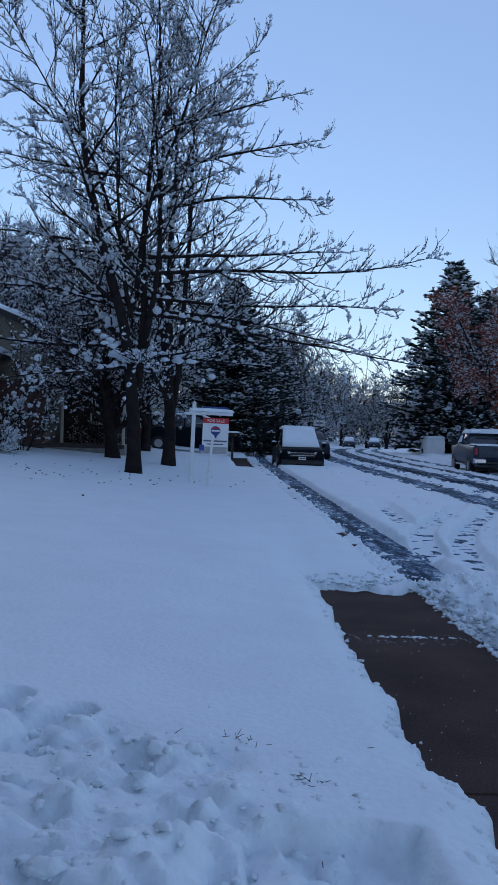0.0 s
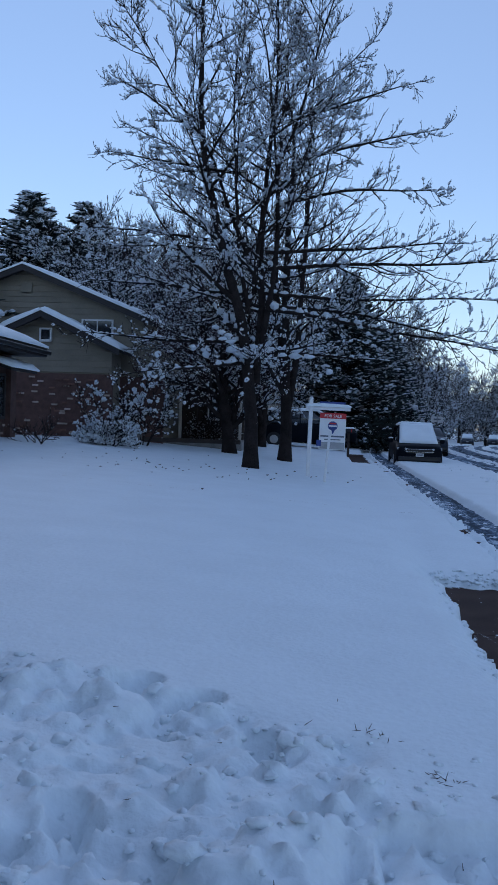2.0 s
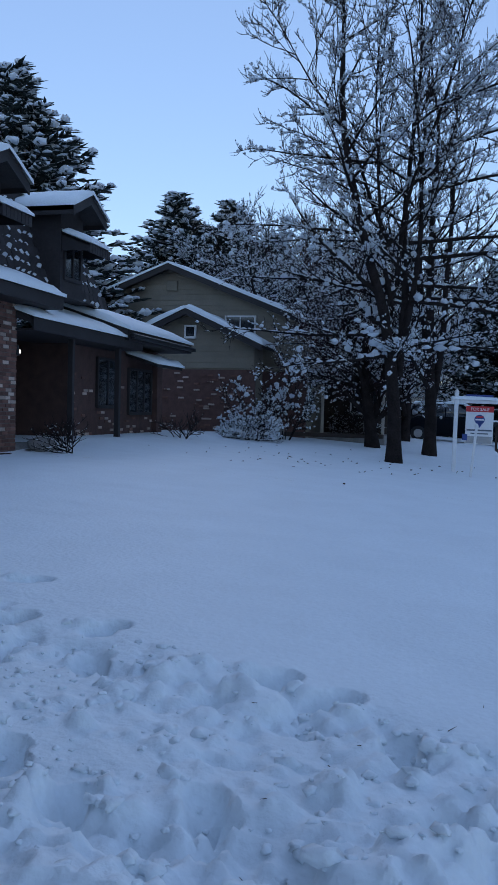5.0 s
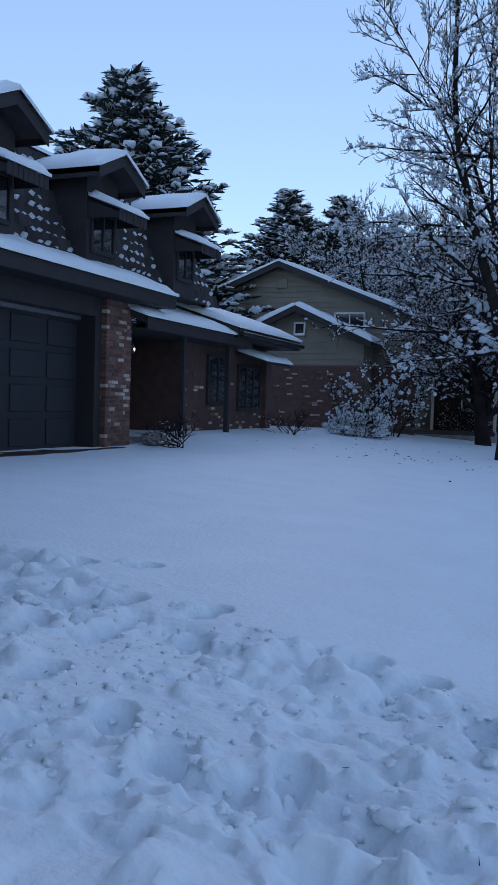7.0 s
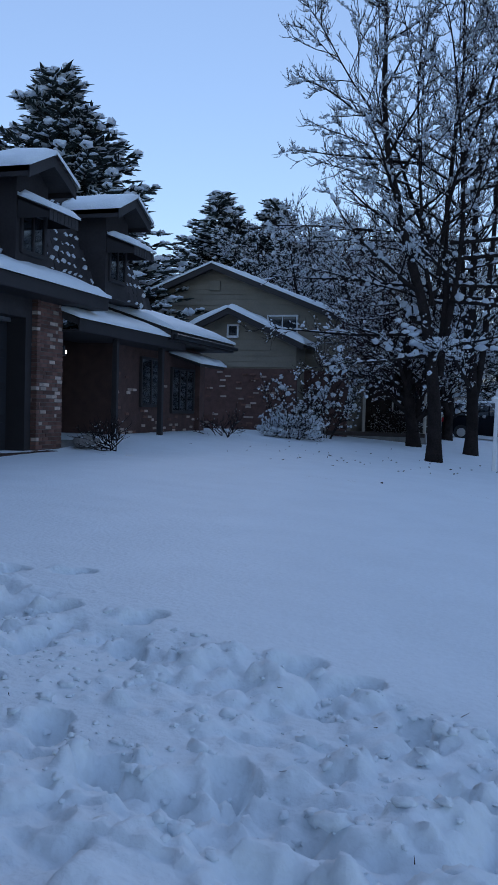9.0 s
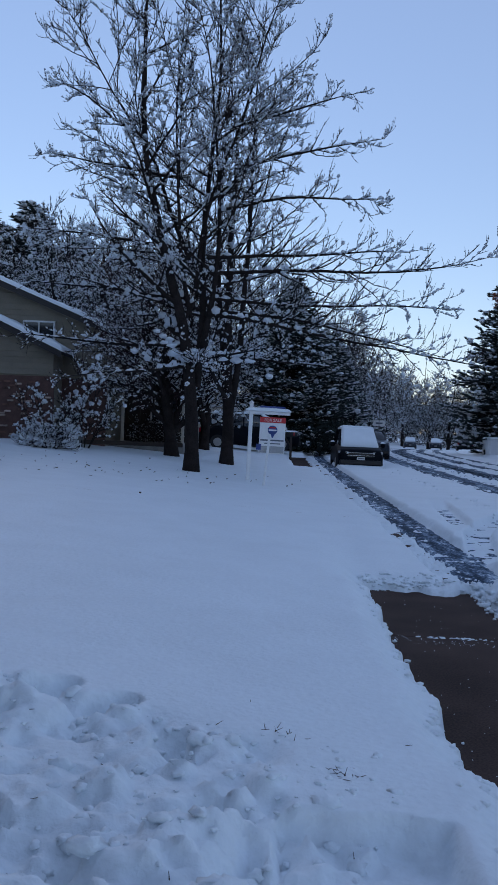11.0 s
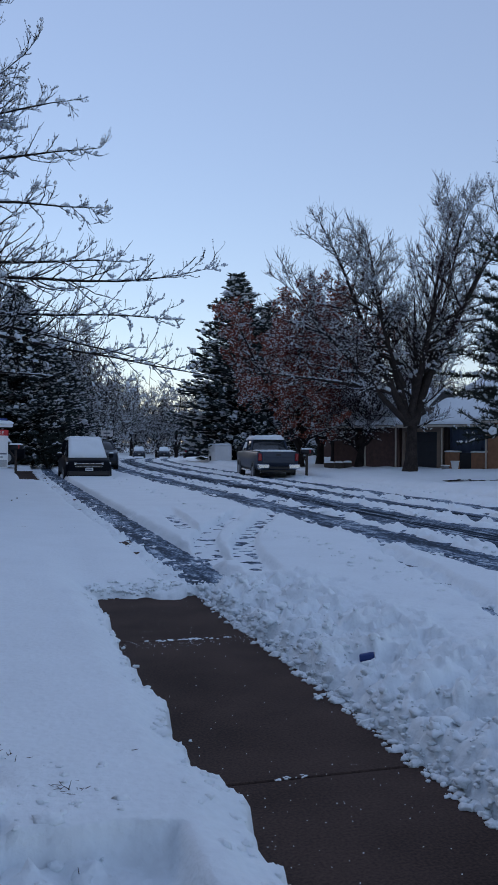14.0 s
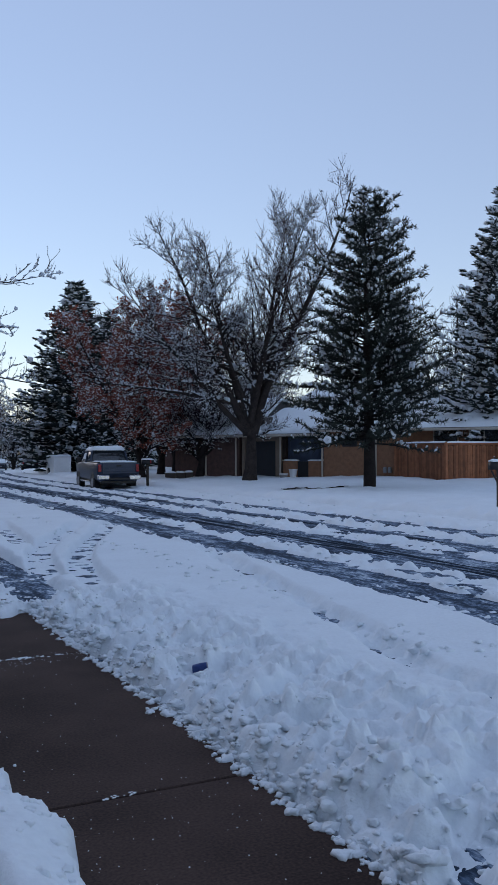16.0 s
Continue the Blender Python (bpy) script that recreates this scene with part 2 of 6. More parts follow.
    street = street + bank * (0.02 + 0.15 * (fbm(x, y, 0.6, 61, 3) - 0.5) + 0.08 * (n2 - 0.5) + 0.08 * (n3 - 0.5) + 0.07 * step(fbm(x, y, 0.24, 63, 3), 0.47, 0.55) + 0.04 * step(fbm(x, y, 0.1, 65, 2), 0.5, 0.6) - 0.05)
    swept = step(u, 2.14, 2.26) * (1 - step(u, 2.5 + 0.3 * n1, 2.8 + 0.3 * n1)) * (1 - step(y + 0.8 * (n1 - 0.5), 2.7, 3.3))
    street = street * (1 - swept) + swept * (-0.05 + 0.20 * (n3 - 0.45) + 0.10 * (n2 - 0.5))
    z = z * (1 - rim) + street * rim
    edge2 = step(u, 2.02 + 0.03 * n2, 2.16 + 0.16 * n2) * (1 - step(y, 9.0, 9.6))
    near_walk = (1 - step(y, top - 0.05, top + 0.14)) * step(u, left - 0.03, left + 0.03)
    z = z * (1 - near_walk) + near_walk * (-0.10 * (1 - edge2) + street * edge2)
    # far side of the street
    over = step(u, 13.8 + 0.3 * (n2 - 0.5), 14.2)
    z = z * (1 - over) + over * (far_side_z(u) + 0.20 * (n1 - 0.5) + 0.12 * (n2 - 0.5) + 0.24 * np.exp(-((u - 14.2) / 0.7) ** 2) * (fbm(x, y, 0.5, 67, 3) - 0.35))
    return z + fall(y)

def stretch(stops):
    """Coordinates with a spacing that widens away from the middle."""
    out = []
    for a, b, s0, s1 in stops:
        v, n = a, 0
        while v < b:
            out.append(v)
            v += s0 + (s1 - s0) * (v - a) / (b - a)
    return np.array(out + [stops[-1][1]])

xs = stretch(((-600, -60, 60, 8), (-60, -8, 6, 0.3), (-8, -2.8, 0.25, 0.022), (-2.8, 3.4, 0.020, 0.024), (3.4, 14, 0.034, 0.065), (14, 60, 0.15, 4), (60, 600, 8, 60)))
ys = stretch(((-300, -6, 60, 2), (-6, 2, 1.5, 0.06), (2, 5, 0.017, 0.022), (5, 8, 0.024, 0.036), (8, 14, 0.036, 0.05)))
far_xs = stretch(((-600, -60, 60, 8), (-60, -8, 6, 0.4), (-8, 1.5, 0.25, 0.14), (1.5, 7, 0.042, 0.042), (7, 14, 0.06, 0.06), (14, 60, 0.15, 4), (60, 600, 8, 60)))
far_ys = stretch(((14, 24, 0.05, 0.09), (24, 60, 0.13, 0.6), (60, 160, 0.6, 4), (160, 900, 8, 60)))
GX, GY = np.meshgrid(xs, ys)
GZ = surface(GX, GY)

def dab(cx, cy, r, h):
    """Press a lump, or with h below 0 a hollow, into the snow."""
    i0, i1 = np.searchsorted(xs, (cx - r, cx + r))
    j0, j1 = np.searchsorted(ys, (cy - r, cy + r))
    if i1 <= i0 or j1 <= j0:
        return
    d = np.hypot(GX[j0:j1, i0:i1] - cx, GY[j0:j1, i0:i1] - cy) / r
    GZ[j0:j1, i0:i1] += h * np.clip(1 - d * d, 0, 1) ** 0.7

def chunk(cx, cy, r, h, rs):
    """A broken block of snow: steep sides and a flat, tilted top."""
    i0, i1 = np.searchsorted(xs, (cx - r * 1.5, cx + r * 1.5))
    j0, j1 = np.searchsorted(ys, (cy - r * 1.5, cy + r * 1.5))
    if i1 <= i0 or j1 <= j0:
        return
    a, k = rs.uniform(0, math.pi), rs.uniform(0.6, 1.0)
    dx, dy = GX[j0:j1, i0:i1] - cx, GY[j0:j1, i0:i1] - cy
    p, q = dx * math.cos(a) + dy * math.sin(a), (dy * math.cos(a) - dx * math.sin(a)) / k
    d = (np.abs(p / r) ** 3 + np.abs(q / r) ** 3) ** (1 / 3)
    top = h + rs.uniform(-0.6, 0.6) * h * p / r + rs.uniform(-0.6, 0.6) * h * q / r
    GZ[j0:j1, i0:i1] += top * np.clip((1.15 - d) / 0.45, 0, 1)

rng = random.Random(11)
def in_dug(x, y):
    return (x < 0 and y + 0.35 * (x + 0.2) < 3.75) or (x < -1.2 and y + 0.3 * (x + 2.0) < 4.4) or (0 < x < 0.62 and y < 3.0)
for i in range(2000):                                 # broken blocks in the dug snow
    cx, cy = rng.uniform(-4.2, 0.6), rng.uniform(2.0, 4.9)
    if in_dug(cx, cy) and vnoise(cx, cy, 0.7, 14) > (0.30 if cy < 2.8 else 0.45 if cx > -1.0 else 0.62):
        r = min(0.018 + rng.expovariate(1 / 0.020), 0.10)
        chunk(cx, cy, r, r * rng.uniform(0.2, 0.6) * rng.choice((1, 1, -0.9)), rng)
for cx, cy in ((-2.05, 4.35), (-2.6, 4.3), (-2.75, 3.75), (-1.1, 4.05), (-0.78, 3.9), (-3.3, 4.9), (-2.9, 5.1), (-3.8, 4.6), (-3.0, 2.9), (-2.3, 3.1), (-1.75, 2.85), (-0.95, 2.75), (-0.25, 2.9), (-3.5, 3.5), (-3.15, 3.9), (-1.9, 3.9), (-1.4, 2.6), (-0.4, 3.5)):
    a = rng.uniform(-0.9, 0.9)                        # footprints, heel and toe
    dab(cx, cy, 0.10, -0.17)
    dab(cx + 0.12 * math.sin(a), cy + 0.12 * math.cos(a), 0.09, -0.13)
    dab(cx - 0.13 * math.cos(a), cy + 0.08, 0.07, 0.03)
for i in range(1300):                                 # lumps in the bank beside the pavement
    cx, cy = 2.1 + abs(rng.gauss(0, 0.7)), rng.uniform(2.0, 9.4)
    r = 0.02 + min(rng.expovariate(1 / 0.022), 0.09)
    chunk(cx + r * 0.4, cy, r, rng.choice((1, -0.8)) * r * rng.uniform(0.25, 0.7), rng)
FX, FY = np.meshgrid(far_xs, far_ys)
FZ = surface(FX, FY)

def sheet(x, y, z, first):
    n, m = x.shape
    i = np.arange(n * m).reshape(n, m) + first
    return np.stack([x, y, z], -1).reshape(-1, 3), np.stack([i[:-1, :-1], i[:-1, 1:], i[1:, 1:], i[1:, :-1]], -1).reshape(-1, 4)

near_v, near_f = sheet(GX, GY, GZ, 0)
far_v, far_f = sheet(FX, FY, FZ, len(near_v))
ground = new("ground", smooth(mesh_np("ground", np.concatenate([near_v, far_v]), np.concatenate([near_f, far_f]))))
ground.data.materials.append(M_SNOW)
tagged(ground, "deep fresh snow over lawns and street with wheel ruts", "snow", kind="structure")

def height(x, y):
    """The snow's height at a place."""
    ax, ay, az = (xs, ys, GZ) if y < 14 else (far_xs, far_ys, FZ)
    i, j = min(max(np.searchsorted(ax, x), 0), len(ax) - 1), min(max(np.searchsorted(ay, y), 0), len(ay) - 1)
    return float(az[j, i])

# asphalt under the snow
ry = stretch(((-40, 40, 8, 4), (40, 260, 3, 10)))
road_v = [(x + float(bend(y)), y, z + float(fall(y))) for y in ry for x, z in ((2.06, -0.02), (2.5, -0.012), (7.5, 0.0), (13.6, -0.012), (14.2, -0.02))]
road_f = [(j * 5 + i, j * 5 + i + 1, j * 5 + i + 6, j * 5 + i + 5) for j in range(len(ry) - 1) for i in range(4)]
road = new("road", mesh_np("road", road_v, road_f))
road.data.materials.append(M_SLUSH)
tagged(road, "wet dark asphalt street showing in wheel ruts", "road", kind="structure")

def strip(name, c, half, y0, y1, z, aside=0.0):
    """A bare wet wheel path on the road."""
    yy = np.arange(y0, y1, 0.3)
    mid = c + 0.35 * (fbm(yy * 0, yy, 9.0, int(c * 10)) - 0.5) + bend(yy) - (0.45 * np.exp(-np.clip(yy - 5, 0, None) / 5) if c == 6.45 else 0)
    mid = mid + aside + 0.12 * (vnoise(yy * 0, yy, 1.7, int(c * 7 + aside * 50)) - 0.5)
    wid = half * np.clip(2.4 * vnoise(yy * 0, yy, 1.1, int(c * 9 + aside * 70)) - 0.55, 0.0, 1.4)
    v = np.concatenate([np.stack([mid + k * wid, yy, z + fall(yy)], -1) for k in (-1, 1)])
    i = np.arange(len(yy) - 1)
    o = new(name, mesh_np(name, v, np.stack([i, i + len(yy), i + len(yy) + 1, i + 1], -1)))
    o.data.materials.append(M_ASPHALT)
    o.parent = road
    return o
for aside in (-0.26, -0.10, 0.06, 0.22):
    strip("wheel_path", 6.45, 0.055, 3, 140, -0.004, aside)
    strip("wheel_path", 8.35, 0.055, 3, 140, 0.0, aside)
strip("wheel_path", 10.1, 0.06, 3, 90, 0.0)
strip("wheel_path", 13.6, 0.10, 5, 60, -0.008)

# ---- trees ----
def unit(v):
    return v / (np.linalg.norm(v) + 1e-9)

def grow(rs, p, d, length, r0, r1, n, wander, lift):
    """The nodes and radii of one limb: it wanders, and lift bends it up or down."""
    pts, dirs = [p], [d]
    for i in range(n):
        d = unit(d + rs.normal(0, wander, 3) + np.array([0, 0, lift]))
        p = p + d * (length / n)
        pts.append(p)
        dirs.append(d)
    return np.array(pts), np.linspace(r0, r1, n + 1), np.array(dirs)

def prisms(p0, p1, r0, r1, sides):
    """Tapered tubes, one for each pair of ends."""
    d = p1 - p0
    d = d / (np.linalg.norm(d, axis=1, keepdims=True) + 1e-9)
    ref = np.where(np.abs(d[:, 2:3]) < 0.9, np.array([[0, 0, 1.0]]), np.array([[1.0, 0, 0]]))
    a = np.cross(d, ref)
    a /= np.linalg.norm(a, axis=1, keepdims=True)
    b = np.cross(d, a)
    ang = np.arange(sides) * 2 * np.pi / sides
    ring = a[:, None] * np.cos(ang)[None, :, None] + b[:, None] * np.sin(ang)[None, :, None]
    v = np.concatenate([p0[:, None] + ring * r0[:, None, None], p1[:, None] + ring * r1[:, None, None]], 1)
    k = np.arange(sides)
    f = np.stack([k, (k + 1) % sides, (k + 1) % sides + sides, k + sides], -1)
    faces = f[None] + (np.arange(len(p0)) * 2 * sides)[:, None, None]
    return v.reshape(-1, 3), faces.reshape(-1, 4)

def join_np(chunks):
    vs, fs, n = [], [], 0
    for v, f in chunks:
        vs.append(v)
        fs.append(f + n)
        n += len(v)
    return np.concatenate(vs), np.concatenate(fs)

def perp(rs, d, angle):
    """A direction at an angle to d, anywhere round it."""
    q = unit(np.cross(d, rs.normal(0, 1, 3)))
    return unit(d * math.cos(angle) + q * math.sin(angle))

def limbs_to_segments(limbs):
    p0 = np.concatenate([l[0][:-1] for l in limbs])
    p1 = np.concatenate([l[0][1:] for l in limbs])
    r0 = np.concatenate([l[1][:-1] for l in limbs])
    r1 = np.concatenate([l[1][1:] for l in limbs])
    return p0, p1, r0, r1

def snow_caps(rs, segs, chance, fat, least, sides=5, clump=0.35):
    """Snow lying in uneven lumps along the upper side of limbs; steep ones hold little."""
    p0, p1, r0, r1 = segs
    ln = np.linalg.norm(p1 - p0, axis=1)
    flat = 1 - np.abs(p1[:, 2] - p0[:, 2]) / (ln + 1e-9)
    patch = vnoise(p0[:, 0] + p0[:, 2] * 0.7, p0[:, 1] + p0[:, 2] * 0.4, 0.5, 77)
    out = []
    for turn in range(2):
        keep = rs.random(len(p0)) < chance * (0.10 + 0.90 * np.clip(flat * 1.7, 0, 1)) * (0.30 + 1.2 * patch)
        a0, a1, r, pt, l = p0[keep], p1[keep], np.maximum(r0, r1)[keep], patch[keep], ln[keep]
        m = len(a0)
        share = rs.uniform(0.28, 0.62, m)
        at = rs.random(m) * (1 - share)
        d = a1 - a0
        big = rs.random(m) < clump * pt
        w = np.maximum(r * 0.85, least) * rs.uniform(0.55, 1.25, m) * fat * (0.55 + 0.7 * pt) * np.where(big, rs.uniform(1.5, 2.3, m), 1)
        up = np.array([[0, 0, 1.0]]) * (r * 0.6 + w * 0.4)[:, None]
        jog = rs.normal(0, 0.28, (m, 3)) * w[:, None]
        a, e = a0 + d * at[:, None] + up, a0 + d * (at + share)[:, None] + up
        q = a + (e - a) * 0.35 + jog + np.array([[0, 0, 0.3]]) * w[:, None]
        s = a + (e - a) * 0.7 - jog * 0.6
        out += [prisms(a, q, w * 0.3, w, sides), prisms(q, s, w, w * rs.uniform(0.6, 1.0, m), sides), prisms(s, e, w * 0.8, w * 0.25, sides)]
    return join_np(out)

def tree_mesh(limbs_thick, limbs_thin, twigs, lean):
    wood = join_np([prisms(*limbs_to_segments(limbs_thick), 6 if lean else 10), prisms(*limbs_to_segments(limbs_thin), 3 if lean else 5)])
    fine = prisms(*limbs_to_segments(twigs), 3)
    return wood, fine

def bare_tree(seed, leaders, laterals=15, subs=9, twigs_per=6, lat_len=(1.2, 3.6), bark=None, twig=None, snow=(0.9, 1.0, 0.016), name="bare_tree", label="", droop=0.0, extra=(), low=0.2, twig_len=0.6, lean=False, twig_r=0.006, buds=0.0, dust=0.26, taper=0.8, within=None, middle=0.0, wind=0.04):
    """A leafless tree: leaders rise from the foot, laterals leave them, then twigs, all loaded with snow.
    leaders: (x, y, length, lean x, lean y, radius, start height)."""
    rs = np.random.RandomState(seed)
    thick, thin, fine = [], [], []
    lat_list = []
    for x, y, length, lx, ly, r, z0 in leaders:
        n = max(8, int(length / 0.6))
        pts, rad, dirs = grow(rs, np.array([x, y, z0]), unit(np.array([lx, ly, 1.0])), length, r, 0.02, n, wind, 0.015)
        rad = r * (1 - np.linspace(0, 1, n + 1) ** taper * 0.94)
        if z0 < 0.3:
            rad[0] *= 1.2
        thick.append((pts, rad, dirs))
        for k in range(laterals):
            s = low + (0.98 - low) * ((k + rs.uniform(-0.3, 0.3)) / laterals)
            s = min(max(s, low), 0.97)
            i = s * n
            j = int(i)
            p = pts[j] + (pts[min(j + 1, n)] - pts[j]) * (i - j)
            a = math.radians(rs.uniform(50, 82) - 28 * s)
            d = perp(rs, dirs[j], a)
            if d[2] < -0.1:
                d[2] = 0.05
            L = (lat_len[1] + (lat_len[0] - lat_len[1]) * s ** 1.3) * rs.uniform(0.7, 1.15)
            if within:                                # the crown keeps inside its outline
                room = np.interp(p[2] + 0.5 * L * d[2], within[0], within[1])
                while L > 0.5 and math.hypot(p[0] + d[0] * L - middle, p[1] + d[1] * L) > room:
                    L *= 0.9
            lat_list.append((p, unit(d), L, max(0.012, rad[j] * rs.uniform(0.35, 0.55))))
    for p, d, L, r, up in [(*q, 0.035) for q in lat_list] + [(np.array(e[0], float), unit(np.array(e[1], float)), e[2], e[3], 0.0) for e in extra]:
        n = max(4, int(L / 0.35))
        pts, rad, dirs = grow(rs, p, d, L, r, 0.008, n, 0.09 if up > 0 else 0.035, up - droop)
        thin.append((pts, rad, dirs))
        m = max(3, int(subs * L / 2.5))
        for k in range(m):
            s = 0.15 + 0.85 * (k + rs.random()) / m
            j = min(int(s * n), n - 1)
            q = pts[j] + (pts[j + 1] - pts[j]) * rs.random()
            d2 = perp(rs, dirs[j], math.radians(rs.uniform(30, 60)))
            L2 = rs.uniform(0.45, 1.0) * (0.35 + 0.35 * L * (1.1 - s))
            L2 = min(max(L2, 0.3), 1.6)
            n2 = max(3, int(L2 / 0.22))
            pts2, rad2, dirs2 = grow(rs, q, unit(d2 + np.array([0, 0, 0.1 - droop])), L2, max(0.007, rad[j] * 0.5), 0.005, n2, 0.16, 0.075 - droop)
            thin.append((pts2, rad2, dirs2))
            for kk in range(twigs_per):
                jj = rs.randint(0, n2)
                d3 = perp(rs, dirs2[jj], math.radians(rs.uniform(25, 60)))
                fine.append(grow(rs, pts2[jj] + (pts2[jj + 1] - pts2[jj]) * rs.random(), unit(d3 + np.array([0, 0, 0.15])), twig_len * rs.uniform(0.35, 1.0), twig_r, twig_r * 0.5, 2 if lean else 4, 0.13, (0.14 if lean else 0.20) - droop))
    wood, small = tree_mesh(thick, thin, fine, lean)
    if buds:
        pb = np.concatenate([l[0][2:] for l in fine]) + rs.normal(0, 0.01, (1, 3))
        pb = pb[rs.random(len(pb)) < buds]
        up = rs.normal(0, 0.5, pb.shape) + [0, 0, 1.0]
        up = up / np.linalg.norm(up, axis=1, keepdims=True) * 0.022
        rb = rs.uniform(0.007, 0.013, len(pb))
        small = join_np([small, prisms(pb, pb + up, rb, rb * 0.5, 4)])
    tree = new(name)
    trunk = new("trunk", smooth(mesh_np("trunk", *wood)))
    trunk.data.materials.append(bark or M_BARK)
    trunk.parent = tree
    tw = new("twig_spray", mesh_np("twig_spray", *small))
    tw.data.materials.append(twig or M_TWIG)
    tw.parent = tree
    tagged(tw, kind="stuff")
    chance, fat, least = snow
    caps = [snow_caps(rs, limbs_to_segments(thin), chance, fat, least, 3 if lean else 5), snow_caps(rs, limbs_to_segments(fine), chance * (max(dust, 0.36) if lean else dust), fat * 0.85, least, 3 if lean else 4)]
    caps.append(snow_caps(rs, limbs_to_segments(thick), 0.3, 0.5, least))
    sn = new("snow_load", smooth(mesh_np("snow_load", *join_np(caps))))
    sn.data.materials.append(M_TREE_SNOW)
    sn.parent = tree
    tagged(sn, "fresh snow lying along the branches", kind="stuff")
    tagged(tree, label, "tree")
    return tree, fine

def conifer(seed, h, spread, foot=0.8, tiers=34, per=8, name="spruce", label="", needle=None, snowy=0.5, power=0.85, up=-0.15, shoot=0.30, gap=0.1, lean=False, clump=0.12, tuft=False, lobes=0.0):
    """A conifer: whorls of limbs, each a spray of needle-covered shoots, snow on top."""
    rs = np.random.RandomState(seed)
    shoots, snow, limbs = [], [], []
    trunk = grow(rs, np.zeros(3), np.array([0, 0, 1.0]), h, 0.022 * h, 0.02, 12, 0.008, 0.02)
    for t in range(tiers):
        s = (t + rs.uniform(-0.4, 0.4)) / tiers
        s = min(max(s, 0.0), 0.985)
        z = foot + (h - foot) * s
        R = spread * (1 - s) ** power * (0.55 + 0.45 * min(1, (s + 0.05) / 0.18)) + 0.12
        for k in range(per if s < 0.8 else max(4, per - 3)):
            if rs.random() < gap:
                continue
            az = rs.uniform(0, 2 * math.pi)
            L = R * rs.uniform(0.65, 1.12) * (1 + lobes * (float(vnoise(az * 1.1, z, 1.3, seed)) * 2 - 1.0))
            d = unit(np.array([math.cos(az), math.sin(az), up + 0.55 * s + rs.uniform(-0.1, 0.1)]))
            n = max(3, int(L / 0.3))
            pts, rad, dirs = grow(rs, np.array([0, 0, z + rs.uniform(-0.3, 0.3)]), d, L, 0.012 * L + 0.01, 0.006, n, 0.06, 0.02)
            limbs.append((pts, rad, dirs))
            m = max(5, int(L / (0.17 if lean else 0.019 if tuft else 0.062)))
            for q in range(m):
                f = 0.18 + 0.82 * (q + rs.random()) / m
                if tuft:                              # needles stand in rounded tufts
                    f = min(1.0, max(0.25, (math.floor(f * L / 0.42) + 0.75) * 0.42 / L + rs.normal(0, 0.06)))
                j = min(int(f * n), n - 1)
                p = pts[j] + (pts[j + 1] - pts[j]) * min(f * n - j, 1.0)
                side = unit(np.cross(dirs[j], [0, 0, 1.0])) * rs.choice((-1, 1)) * rs.uniform(0.5, 1.0)
                e = unit(dirs[j] * 0.8 + side + np.array([0, 0, rs.uniform(-0.45, 0.25)]))
                if tuft:
                    e = unit(dirs[j] * 0.5 + rs.normal(0, 0.6, 3) + np.array([0, 0, 0.25]))
                ln = shoot * rs.uniform(0.6, 1.4) * (0.5 + 0.6 * (1 - f) + 0.25)
                shoots.append((p, p + e * ln, rs.uniform(0.030, 0.058) * (1.9 if lean else 0.36 if tuft else 1)))
                if rs.random() < snowy:
                    w = rs.uniform(0.025, 0.075) * (1.5 if lean else 1) * (2.4 if rs.random() < clump else 1)
                    snow.append((p + e * ln * 0.1 + [0, 0, 0.05], p + e * ln * rs.uniform(0.6, 1.0) + [0, 0, 0.04], w))
    a, b, r = (np.array([s[i] for s in shoots]) for i in range(3))
    m = a + (b - a) * 0.4
    foliage = join_np([prisms(a, m, r * 0.45, r, 3), prisms(m, b, r, r * 0.12, 3)])
    tree = new(name)
    wood = join_np([prisms(*limbs_to_segments([trunk]), 9), prisms(*limbs_to_segments(limbs), 4)])
    tr = new("trunk", smooth(mesh_np("trunk", *wood)))
    tr.data.materials.append(M_BARK)
    cr = new("crown", mesh_np("crown", *foliage))
    cr.data.materials.append(needle or M_NEEDLE)
    a, b, r = (np.array([s[i] for s in snow]) for i in range(3))
    m = (a + b) / 2 + np.array([[0, 0, 0.03]])
    sn = new("snow_load", smooth(mesh_np("snow_load", *join_np([prisms(a, m, r * 0.35, r, 5), prisms(m, b, r, r * 0.3, 5)]))))
    sn.data.materials.append(M_TREE_SNOW)
    for o in (tr, cr, sn):
        o.parent = tree
    tagged(cr, kind="stuff"), tagged(sn, "fresh snow on the boughs", kind="stuff")
    tagged(tree, label, "tree")
    return tree

def plant(tree, x, y, turn=0.0, size=1.0, sink=0.12, z=None, wide=1.0):
    tree.matrix_world = pose(x, y, (height(x, y) if z is None else z) - sink, 0, 0, turn) @ Matrix.Diagonal((size * wide, size * wide, size, 1))
    return tree

def plant_copy(tree, x, y, turn, size=1.0, sink=0.12, label="", wide=1.0):
    c = copy_thing(tree, pose(x, y, height(x, y) - sink, 0, 0, turn))
    c.scale = (size * wide, size * wide, size)
    tagged(c, group="trees along the street")
    if label:
        tagged(c, label)
    return c

